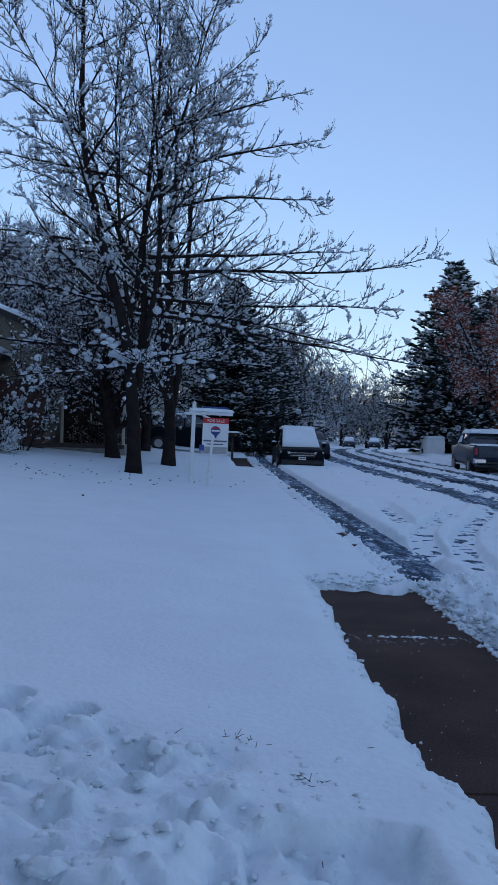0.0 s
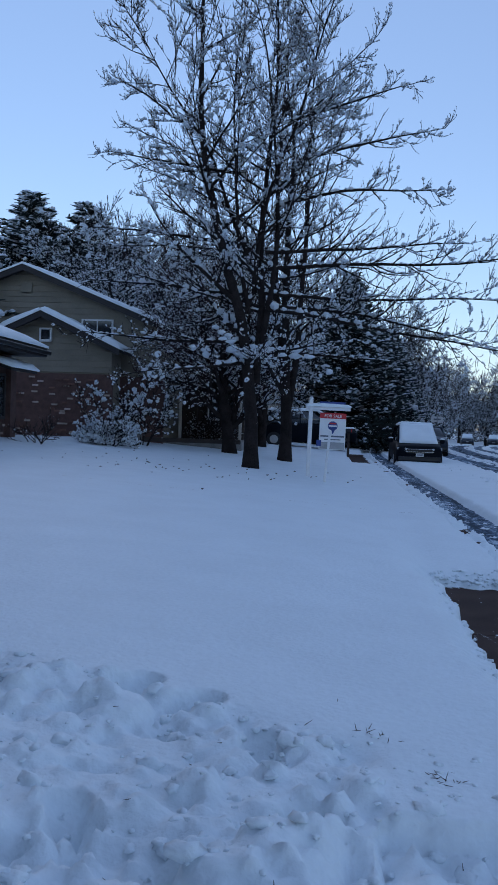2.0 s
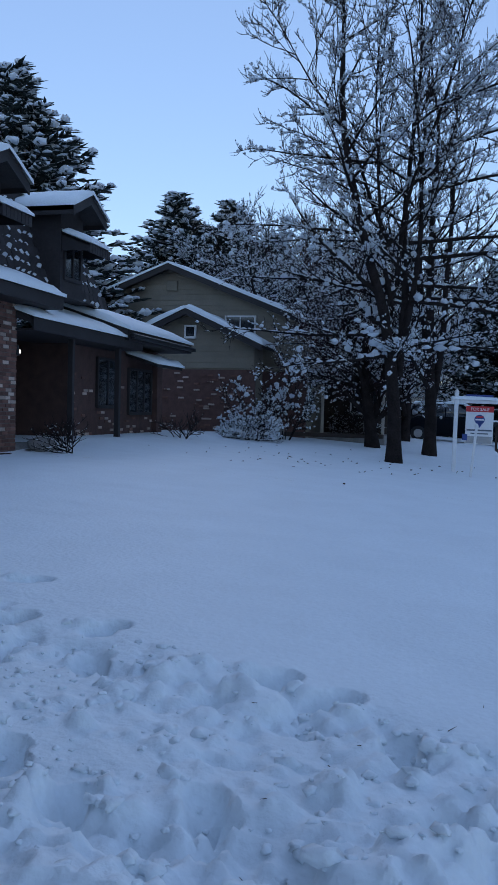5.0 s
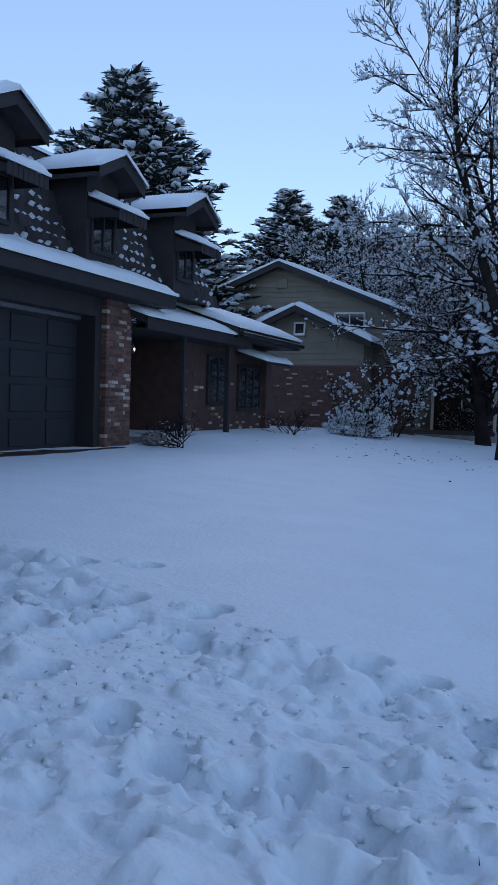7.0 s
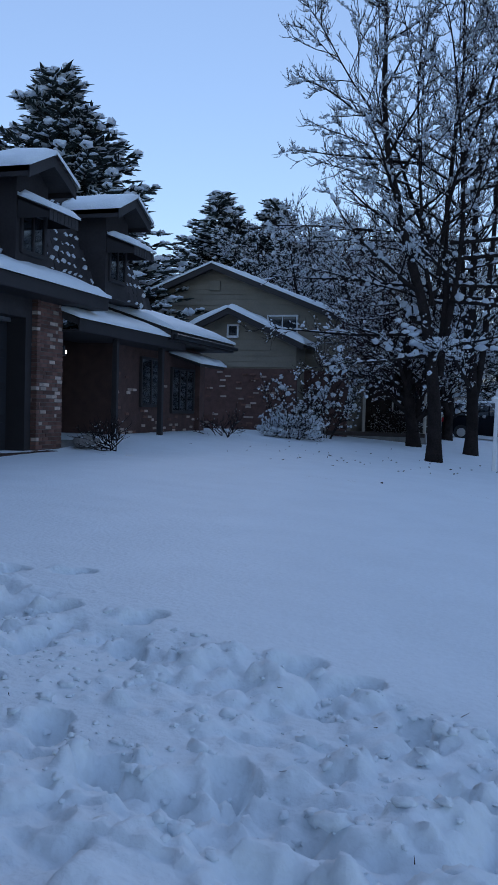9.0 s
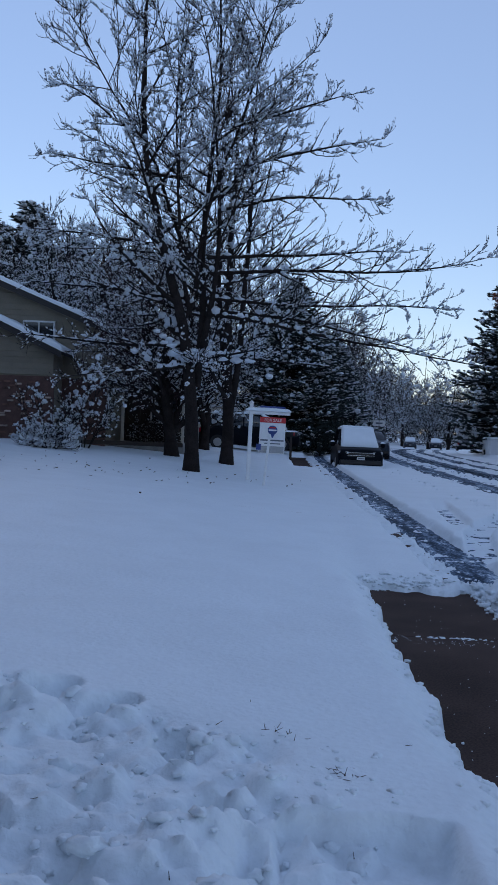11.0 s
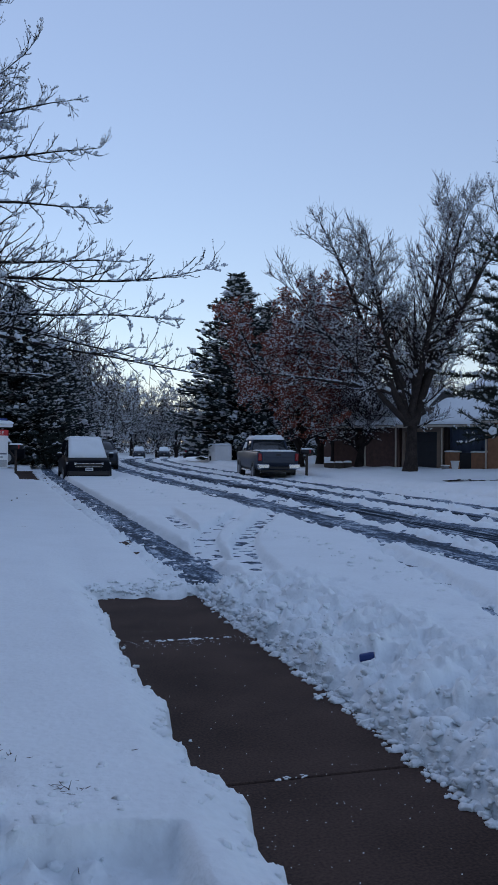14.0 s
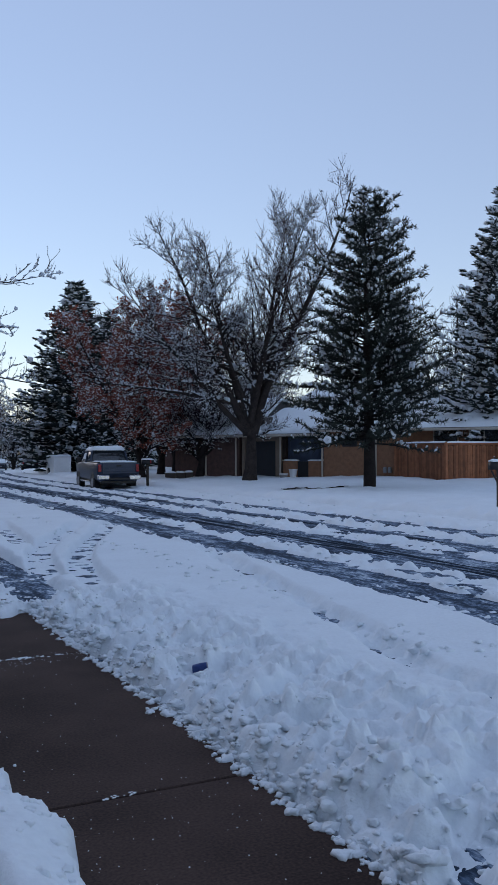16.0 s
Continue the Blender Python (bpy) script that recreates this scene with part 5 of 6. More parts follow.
def suv(m, label, paint, snowy=True, length=4.7, w=0.93, h=1.66):
    """A sport utility car whose front looks along -y."""
    c = thing("car", m, label, "car")
    L = length
    st = [(0.0, w * 0.82, 0.34, 0.80), (0.06, w * 0.92, 0.26, 0.88), (0.28, w * 0.99, 0.24, 0.95), (1.1, w, 0.24, 1.06), (1.5, w, 0.24, 1.10), (L - 0.9, w, 0.24, 1.10), (L - 0.1, w * 0.97, 0.26, 1.08), (L, w * 0.88, 0.34, 0.95)]
    body = part("body", loft([ring(hw, z0, z1, y, 0.86, 0.03) for y, hw, z0, z1 in st]), paint, c)
    roof = [(1.15, w * 0.80, 1.08), (1.95, w * 0.74, h - 0.04), (2.6, w * 0.74, h), (L - 0.7, w * 0.72, h - 0.03), (L - 0.12, w * 0.74, 1.12)]
    part("cabin", loft([[(-hw0, y, 1.04), (-hw, y, z), (-hw * 0.5, y, z + 0.03), (hw * 0.5, y, z + 0.03), (hw, y, z), (hw0, y, 1.04)] for (y, hw, z), hw0 in zip(roof, (w * .82, w * .9, w * .9, w * .9, w * .85))]), M_GLASS, c, "dark glazed cabin")
    part("roof_panel", loft([[(-hw * 0.98, y, z + 0.01), (-hw * 0.5, y, z + 0.045), (hw * 0.5, y, z + 0.045), (hw * 0.98, y, z + 0.01), (hw * 0.9, y, z - 0.03), (-hw * 0.9, y, z - 0.03)] for y, hw, z in roof[1:4]]), paint, c)
    for s in (-1, 1):
        part("pillar", rod((s * w * 0.84, 1.2, 1.08), (s * w * 0.75, 1.98, h - 0.02), 0.04, sides=6), paint, c)
        part("pillar", rod((s * w * 0.88, 2.75, 1.08), (s * w * 0.745, 2.75, h - 0.02), 0.035, sides=6), paint, c)
        part("pillar", rod((s * w * 0.86, L - 0.25, 1.08), (s * w * 0.73, L - 0.75, h - 0.04), 0.05, sides=6), paint, c)
        part("headlight", loft([[(s * w * 0.52, -0.03, 0.74), (s * w * 0.95, 0.10, 0.77), (s * w * 0.95, 0.12, 0.86), (s * w * 0.52, -0.02, 0.83)], [(s * w * 0.52, 0.12, 0.74), (s * w * 0.95, 0.25, 0.77), (s * w * 0.95, 0.27, 0.86), (s * w * 0.52, 0.13, 0.83)]]), M_LAMP_CLEAR, c, "clear headlight")
        part("tail_light", box((s * w * 0.84 - 0.09, L - 0.12, 0.8), (s * w * 0.84 + 0.09, L + 0.01, 1.02), 0.03), M_LAMP_RED, c, "red tail light")
        mr = part("mirror", box((s * w + (0.02 if s > 0 else -0.22), 1.45, 1.02), (s * w + (0.22 if s > 0 else -0.02), 1.58, 1.2), 0.04), paint, c)
        snow_on("mirror_snow", [(s * w + (0.02 if s > 0 else -0.22), 1.44, 1.2), (s * w + (0.22 if s > 0 else -0.02), 1.44, 1.2), (s * w + (0.22 if s > 0 else -0.02), 1.59, 1.2), (s * w + (0.02 if s > 0 else -0.22), 1.59, 1.2)], 0.06, mr, 4, 3)
        for y in (0.85, L - 0.9):
            wheel(c, s * (w - 0.1), y, 0.35)
    g = part("grille", box((-w * 0.55, -0.03, 0.62), (w * 0.55, 0.05, 0.82), 0.02), M_BLACK_METAL, c, "black grille with chrome bars")
    for z in (0.68, 0.79):
        part("chrome_bar", box((-w * 0.6, -0.045, z), (w * 0.6, -0.02, z + 0.016), 0.005), M_CHROME, g)
    part("bumper", box((-w * 0.9, -0.06, 0.30), (w * 0.9, 0.12, 0.5), 0.04), M_BLACK_METAL, c)
    pl = part("number_plate", box((-0.16, -0.075, 0.50), (0.16, -0.055, 0.63), 0.005), M_PLATE, c)
    part("plate_bar", box((-0.12, -0.08, 0.545), (0.12, -0.074, 0.59)), M_GREY_INK, pl)
    if snowy:
        snow_on("windscreen_snow", [(-w * 0.82, 0.62, 1.03), (w * 0.82, 0.62, 1.03), (w * 0.72, 1.98, h + 0.02), (-w * 0.72, 1.98, h + 0.02)], 0.14, c, 18, 12, 3)
        snow_on("roof_snow", [(-w * 0.74, 1.9, h + 0.03), (w * 0.74, 1.9, h + 0.03), (w * 0.72, L - 0.6, h), (-w * 0.72, L - 0.6, h)], 0.13, c, 14, 14, 5)
    return c

def pickup(m, label):
    """A crew-cab pickup whose tail looks along -y."""
    c = thing("pickup", m, label, "pickup truck")
    w, L = 1.0, 5.8
    st = [(0.0, w * 0.96, 0.55, 1.36), (0.15, w, 0.5, 1.38), (2.0, w, 0.48, 1.40), (4.6, w, 0.48, 1.38), (5.5, w * 0.97, 0.5, 1.32), (5.8, w * 0.86, 0.58, 1.2)]
    part("body", loft([ring(hw, z0, z1, y, 0.94, 0.0) for y, hw, z0, z1 in st]), M_CAR_GREY, c)
    cab = [(1.95, 1.42), (2.15, 1.92), (3.3, 1.96), (4.0, 1.90), (4.75, 1.42)]
    part("cab", loft([[(-w * 0.93, y, 1.36), (-w * 0.80, y, z), (-0.4, y, z + 0.03), (0.4, y, z + 0.03), (w * 0.80, y, z), (w * 0.93, y, 1.36)] for y, z in cab]), M_GLASS, c, "dark glazed crew cab")
    part("cab_roof", loft([[(-w * 0.82, y, z - 0.04), (-w * 0.8, y, z + 0.015), (-0.4, y, z + 0.045), (0.4, y, z + 0.045), (w * 0.8, y, z + 0.015), (w * 0.82, y, z - 0.04)] for y, z in cab[1:4]]), M_CAR_GREY, c)
    for s in (-1, 1):
        for y0, y1 in ((1.98, 2.15), (3.15, 3.2), (4.72, 4.0)):
            part("pillar", rod((s * w * 0.93, y0, 1.38), (s * w * 0.81, y1, 1.93), 0.05, sides=6), M_CAR_GREY, c)
        part("tail_light", box((s * w * 0.90 - 0.08, -0.03, 0.95), (s * w * 0.90 + 0.08, 0.1, 1.3), 0.02), M_LAMP_RED, c, "tall red tail light")
        mr = part("mirror", box((s * w + (0.03 if s > 0 else -0.28), 3.9, 1.35), (s * w + (0.28 if s > 0 else -0.03), 4.02, 1.62), 0.04), M_BLACK_METAL, c)
        for y in (1.15, 4.75):
            wheel(c, s * (w - 0.12), y, 0.41, 0.28)
            part("wheel_arch", rod((s * (w - 0.02), y, 0.44), (s * (w + 0.02), y, 0.44), 0.5, 0.48, 20), M_BLACK_METAL, c)
        part("step_bar", rod((s * w * 0.98, 1.8, 0.45), (s * w * 0.98, 4.1, 0.45), 0.05, sides=8), M_CHROME, c)
        part("bumper_corner", box((s * 0.74 - 0.28, -0.22, 0.58), (s * 0.74 + 0.28, 0.05, 0.80), 0.04), M_CHROME, c)
        part("bed_rail", box((s * w * 0.93 - 0.05, 0.0, 1.37), (s * w * 0.93 + 0.05, 2.0, 1.42), 0.01), M_BLACK_METAL, c)
    part("bumper_step", box((-0.5, -0.24, 0.55), (0.5, 0.05, 0.68), 0.03), M_BLACK_METAL, c)
    tg = part("tailgate", box((-w * 0.80, -0.035, 0.84), (w * 0.80, 0.05, 1.38), 0.03), M_CAR_GREY, c, "grey tailgate with a pressed panel")
    part("tailgate_panel", box((-w * 0.7, -0.05, 0.95), (w * 0.7, -0.03, 1.12), 0.015), M_CAR_GREY, tg)
    part("handle", box((-0.12, -0.06, 1.2), (0.12, -0.03, 1.27), 0.01), M_BLACK_METAL, tg)
    snow_on("bed_snow", [(-w * 0.88, 0.03, 1.39), (w * 0.88, 0.03, 1.39), (w * 0.88, 1.95, 1.39), (-w * 0.88, 1.95, 1.39)], 0.07, c, 14, 12, 7)
    snow_on("roof_snow", [(-w * 0.78, 2.1, 1.96), (w * 0.78, 2.1, 1.96), (w * 0.76, 4.05, 1.93), (-w * 0.76, 4.05, 1.93)], 0.2, c, 14, 12, 8)
    snow_on("windscreen_snow", [(-w * 0.78, 4.05, 1.92), (w * 0.78, 4.05, 1.92), (w * 0.86, 4.9, 1.42), (-w * 0.86, 4.9, 1.42)], 0.1, c, 12, 8, 9)
    snow_on("side_snow", [(-w * 0.9, 3.3, 1.43), (-w * 0.9, 4.3, 1.43), (-w * 0.82, 4.0, 1.8), (-w * 0.82, 3.4, 1.8)], 0.07, c, 8, 6, 12)
    part("rear_guard", box((-0.8, 0.1, 0.38), (0.8, 0.4, 0.56), 0.03), M_BLACK_METAL, c)
    return c

suv(pose(3.66, 36.7, -0.15), "black sport utility car with snow heaped on windscreen and roof", M_CAR_BLACK, True, 4.8, 0.97, 1.76)
pickup(pose(11.85, 36.6, -0.11, 0, 0, -5) @ Matrix.Diagonal((0.92, 0.95, 0.92, 1)), "slate grey pickup truck with snow on roof and bed")
suv(pose(1.2, 43.5, 0.42, 0, 0, 95), "black car parked on the neighbour's drive", M_CAR_BLACK, True, 4.9, 0.95, 1.72)
suv(pose(19.6, 126, float(fall(126)), 0, 0, -8), "dark car with snow on it parked far down the street", M_CAR_BLUE, True, 4.5, 0.9, 1.5)
suv(pose(23.6, 128, float(fall(128)), 0, 0, -10), "dark car with snow on it parked far down the street", M_CAR_BLUE, True, 4.5, 0.9, 1.5)
suv(pose(22.9, 106, float(fall(106)), 0, 0, 170), "dark car parked along the far kerb", M_CAR_BLACK, False, 4.6, 0.92, 1.7)
suv(pose(5.6, 49, float(fall(49)), 0, 0, -2), "dark car behind the sport utility car", M_CAR_BLUE, False, 4.6, 0.92, 1.6)

# white box trailer far along the far kerb
T = thing("trailer", pose(15.7, 61.5, -0.15, 0, 0, -4), "plain white box trailer standing in the snow", "trailer")
part("body", box((-0.62, 0, 0.25), (0.62, 3.2, 1.45), 0.05), M_WHITE, T)
snow_on("roof_snow", [(-0.62, 0, 1.45), (0.62, 0, 1.45), (0.62, 3.2, 1.45), (-0.62, 3.2, 1.45)], 0.12, T)
for s in (-1, 1):
    wheel(T, s * 0.58, 1.9, 0.32)

# ---- sale sign ----
S = thing("sale_sign", pose(-0.60, 20.6, 0.2, 0, 1.0, 4), "white hanging sale sign with a red top on a post", "sign")
part("post", box((-0.045, -0.045, -0.3), (0.045, 0.045, 1.98), 0.008), M_WHITE, S, "white square post")
part("post_cap", rod((0, 0, 1.98), (0, 0, 2.05), 0.06, 0.0, 4), M_WHITE, S)
part("arm", box((-0.12, -0.035, 1.72), (0.92, 0.035, 1.80), 0.008), M_WHITE, S, "white arm with a ridge of snow")
snow_on("arm_snow", [(-0.12, -0.06, 1.8), (0.94, -0.06, 1.8), (0.94, 0.06, 1.8), (-0.12, 0.06, 1.8)], 0.07, S, 16, 3, 4)
rider = part("rider", box((0.2, -0.012, 1.83), (0.8, 0.012, 1.92), 0.003), M_BLUE, S, "blue name rider on the arm")
panel = part("panel", box((0.22, -0.012, 0.80), (0.83, 0.012, 1.66), 0.004), M_WHITE, S, "white panel")
part("red_band", box((0.22, -0.018, 1.53), (0.83, -0.0125, 1.66)), M_RED, panel, "red band with white words")
txt = bpy.data.curves.new("words", "FONT")
txt.body, txt.size, txt.align_x, txt.extrude = "FOR SALE", 0.095, "CENTER", 0.001
words = new("words", txt)
words.data.materials.append(M_WHITE)
words.parent = panel
words.matrix_basis = pose(0.525, -0.021, 1.56, 90, 0, 0)
bmq = bmesh.new()
bmesh.ops.create_uvsphere(bmq, u_segments=16, v_segments=8, radius=0.115, matrix=Matrix.Translation((0.525, -0.012, 1.36)) @ Matrix.Diagonal((1, 0.1, 0.95, 1)))
part("emblem", bmq, M_BLUE, panel, "round blue and red emblem")
part("emblem_band", box((0.43, -0.028, 1.34), (0.62, -0.0235, 1.375)), M_WHITE, panel)
part("emblem_top", box((0.445, -0.028, 1.40), (0.605, -0.0232, 1.435), 0.001), M_RED, panel)
part("emblem_tail", rod((0.525, -0.014, 1.27), (0.525, -0.014, 1.18), 0.06, 0.015, 8), M_BLUE, panel)
part("line_bar", box((0.25, -0.016, 1.10), (0.80, -0.0122, 1.135)), M_GREY_INK, panel)
part("line_bar", box((0.34, -0.016, 1.03), (0.72, -0.0122, 1.055)), M_GREY_INK, panel)
part("lower_panel", box((0.24, -0.018, 0.82), (0.81, -0.0125, 0.98)), M_METAL, panel)
part("blue_corner", box((0.16, -0.02, 0.88), (0.27, -0.0185, 1.02)), M_BLUE, panel)
K = thing("stake", pose(-0.22, 19.4, 0.2, 0, 5, 0), "slim white stake leaning in the snow", "stake")
part("shaft", box((-0.028, -0.028, -0.3), (0.028, 0.028, 1.2), 0.006), M_WHITE, K)
part("cap", rod((0, 0, 1.2), (0, 0, 1.27), 0.05, 0.02, 8), M_WHITE, K)

def mailbox(m, label):
    b = thing("mailbox", m, label, "mailbox")
    part("post", box((-0.05, -0.05, -0.2), (0.05, 0.05, 1.0), 0.01), M_DARK_WOOD, b)
    part("brace", rod((0, 0, 0.6), (-0.25, 0, 0.98), 0.025, sides=6), M_DARK_WOOD, b)
    q = loft([[(math.cos(k * math.pi / 6) * 0.1, y, 1.1 + math.sin(k * math.pi / 6) * 0.12) for k in range(7)] + [(-0.1, y, 1.0), (0.1, y, 1.0)] for y in (-0.28, 0.28)])
    bmesh.ops.rotate(q, verts=q.verts, cent=(0, 0, 0), matrix=Matrix.Rotation(math.pi / 2, 3, "Z"))
    part("box", q, M_BLACK_METAL, b, "dark rounded metal box")
    snow_on("box_snow", [(-0.28, -0.08, 1.2), (0.28, -0.08, 1.2), (0.28, 0.08, 1.2), (-0.28, 0.08, 1.2)], 0.07, b, 8, 4)
    part("flag", box((0.1, -0.13, 1.05), (0.14, -0.115, 1.2)), M_RED, b)
    return b
mailbox(pose(0.75, 37.9, 0.2), "dark mailbox with a cap of snow on a post")
mailbox(pose(13.7, 38.1, 0.05), "dark mailbox with a cap of snow on a post")
mailbox(pose(15.6, 17.1, 0.15, 0, 0, 0), "black mailbox with snow on a slanting post")

# street sign behind the parked car
P = thing("street_sign", pose(6.2, 52, -0.1), "small pale street sign on a thin pole", "street sign")
part("pole", rod((0, 0, -0.2), (0, 0, 2.3), 0.03), M_METAL, P)
part("plate", box((-0.35, -0.01, 1.95), (0.35, 0.01, 2.3), 0.004), M_WHITE, P)
part("plate_bar", box((-0.2, -0.016, 2.08), (0.2, -0.011, 2.17)), M_GREY_INK, P)

# garden light, stone and trash by the neighbour's bed
G = thing("stone_block", pose(-6.55, 29.0, 0.82), "square grey block on the edge of the bed", "block")
part("body", box((-0.2, -0.15, 0), (0.2, 0.15, 0.32), 0.03), M_STONE, G)
edge = thing("bed_edge", pose(-6.3, 28.8, 0.82), "dark low timber edging of a planting bed", "edging")
part("timber", box((0, 0, 0), (3.3, 0.14, 0.14), 0.02), M_DARK_WOOD, edge)
rock = thing("boulder", pose(-7.9, 14.9, 0.9), "low tan boulder beside the brick pier", "rock")
bq = bmesh.new()
bmesh.ops.create_icosphere(bq, subdivisions=3, radius=0.3)
for v in bq.verts:
    v.co = Vector((v.co.x * 0.8, v.co.y * 1.1, v.co.z * 0.5)) * (1 + 0.18 * noise.noise(v.co * 4))
part("stone", bq, M_STONE, rock)

# crushed blue can on the bank
can = thing("can", pose(2.50, 5.58, height(2.50, 5.58) + 0.005, 78, 20, 60) @ Matrix.Diagonal((0.85, 0.85, 0.85, 1)), "crushed blue drinks can lying in the snow", "can")
cb = rod((0, 0, -0.06), (0, 0, 0.06), 0.033, sides=14)
bmesh.ops.subdivide_edges(cb, edges=cb.edges[:], cuts=2, use_grid_fill=True)
for v in cb.verts:
    v.co *= 1 + 0.14 * noise.noise(v.co * 30)
part("body", cb, M_BLUE_CAN, can)
part("rim", rod((0, 0, 0.058), (0, 0, 0.064), 0.03, sides=14), M_METAL, can)

# planters and pots before the brick house
for x, y, l in ((17.05, 43.9, 0.5), (17.6, 43.9, 0.42), (18.1, 43.9, 0.42)):
    pb = thing("planter", pose(x, y, height(x, y) - 0.06, 0, 0, -8), "dark low planter box capped with snow", "planter")
    part("box", box((-l / 2, -0.18, 0), (l / 2, 0.18, 0.34), 0.02), M_DARK_WOOD, pb)
    snow_on("snow_cap", [(-l / 2, -0.18, 0.34), (l / 2, -0.18, 0.34), (l / 2, 0.18, 0.34), (-l / 2, 0.18, 0.34)], 0.09, pb, 6, 4, int(x * 10))
    tagged(pb, group="planters before the brick house")
for x, y, h in ((21.65, 38.7, 0.42), (20.9, 38.3, 0.26)):
    pp = thing("pot", pose(x, y, height(x, y) - 0.06), "pale round pot holding snow", "pot")
    part("body", rod((0, 0, 0), (0, 0, h), 0.15, 0.2, 14), M_STONE if h < 0.3 else M_WHITE, pp)
    part("rim", rod((0, 0, h), (0, 0, h + 0.05), 0.23, 0.23, 14), M_WHITE, pp)
    tagged(pp, group="pots before the brick house")

# ---- shrubs ----
def shrub(seed, x, y, n, reach, h, label, dense=5, snow=(1.0, 1.5, 0.026), sink=0.1):
    rs = np.random.RandomState(seed)
    lead = []
    for k in range(n):
        a = rs.uniform(0, 2 * math.pi)
        lead.append((0.12 * math.cos(a), 0.12 * math.sin(a), h * rs.uniform(0.8, 1.2), reach * math.cos(a), reach * math.sin(a), 0.02, 0.0))
    s, _ = bare_tree(seed, lead, laterals=dense, subs=6, twigs_per=3, lat_len=(0.25, 0.6), snow=snow, name="shrub", label=label, low=0.25, twig_len=0.22)
    tagged(s, category="shrub")
    for c in s.children:
        if c.name.startswith("trunk"):
            c.name = "stem"
            tagged(c, "thin bare stem wood", kind="stuff")
    return plant(s, x, y, sink=sink)
shrub(41, -6.35, 24.6, 14, 1.2, 0.75, "low shrub bowed under clumps of snow", 6, (0.9, 1.7, 0.024))
shrub(42, -6.8, 26.4, 8, 0.75, 1.9, "tall arching shrub with clumps of snow on its stems", 7, (0.34, 1.5, 0.026))
shrub(43, -5.9, 27.0, 7, 0.6, 1.8, "tall bare shrub with snow on its stems", 7, (0.3, 1.4, 0.024))
shrub(44, -7.3, 14.9, 5, 0.6, 0.45, "few bare stems standing out of the snow", 3, (0.4, 0.6, 0.012))
shrub(45, -7.3, 21.0, 5, 0.5, 0.45, "few bare stems standing out of the snow", 3, (0.4, 0.6, 0.012))
shrub(46, -4.4, 31.8, 14, 0.7, 1.15, "dark rounded shrub dusted with snow", 8, (0.35, 0.8, 0.02))

# ---- trees all round ----
dense_tree, _ = bare_tree(52, [(0, 0, 9.5, 0.05, 0, 0.24, 0), (0.05, 0, 8.5, 0.32, 0, 0.15, 1.2), (-0.05, 0, 8.5, -0.35, 0.1, 0.15, 1.2)],
    laterals=20, subs=9, twigs_per=4, lat_len=(1.0, 3.6), name="street_tree", label="leafless tree thick with snow further along the street", low=0.1, dust=0.6, snow=(1.2, 1.5, 0.030), twig_len=0.8, lean=True, twig_r=0.013)
plant(dense_tree, -8.8, 40.0, 30, 1.0)
for x, y, turn, size in ((-8.2, 36.5, 250, 0.95), (-3.0, 37.5, 80, 1.0), (-13, 46, 200, 1.1), (-0.5, 54, 140, 1.15), (3.0, 62, 10, 1.1), (20.5, 52, 310, 0.9), (23.5, 66, 40, 1.0), (-6.5, 46, 10, 1.1), (-10.5, 53, 260, 1.1), (-3.5, 62, 190, 1.2), (40, 60, 20, 1.1), (36, 70, 220, 1.1)):
    plant_copy(dense_tree, x, y, turn, size)
far_tree, _ = bare_tree(55, [(0, 0, 9.5, 0.05, 0, 0.26, 0), (0.05, 0, 8.5, 0.36, 0, 0.16, 1.0), (-0.05, 0, 8.5, -0.38, 0.1, 0.16, 1.0)],
    laterals=13, subs=7, twigs_per=3, lat_len=(1.2, 3.8), name="street_tree", label="snow-covered leafless tree far down the street", low=0.08, dust=0.6, snow=(1.1, 1.4, 0.052), twig_len=1.1, lean=True, twig_r=0.028)
plant(far_tree, 6.5, 74.0, 60, 1.1)
for x, y, turn, size in ((8.0, 88, 300, 1.15), (12, 104, 20, 1.1), (15, 122, 100, 1.15), (18, 142, 210, 1.2), (22, 150, 90, 1.2), (26, 148, 300, 1.2), (29, 146, 10, 1.2), (33, 150, 50, 1.3), (31, 120, 170, 1.1), (29, 100, 250, 1.05), (27, 84, 200, 1.0), (-6, 72, 88, 1.2), (36, 132, 160, 1.3), (20, 168, 30, 1.5), (40, 165, 300, 1.4), (2, 96, 45, 1.2), (26, 165, 200, 1.5), (31, 172, 20, 1.5), (0.8, 72, 220, 1.15), (-15, 66, 90, 1.3), (5, 84, 130, 1.1), (32, 88, 75, 1.1), (15, 150, 160, 1.3), (46, 48, 130, 1.2), (9, 112, 15, 1.2), (24, 158, 75, 1.3), (35, 108, 140, 1.2)):
    plant_copy(far_tree, x, y, turn, size)
for x, y, turn, size, wide in ((1.0, 52, 50, 0.72, 1.4), (3.8, 58, 10, 0.55, 1.4), (20.0, 64, 120, 0.85, 1.3),  (-12.0, 52, 260, 0.8, 1.4), (30, 80, 0, 0.9, 1.2), (-24, 48, 45, 1.0, 1.3), (35, 49, 130, 0.8, 1.2)):
    plant_copy(spruce, x, y, turn, size, wide=wide)
for x, y, turn, size, wide in ((29.9, 32.5, 80, 1.0, 1.0), (-20.3, 58, 70, 1.12, 1.75), (-17.2, 60, 160, 1.10, 1.7)):
    plant_copy(near_spruce, x, y, turn, size, wide=wide)
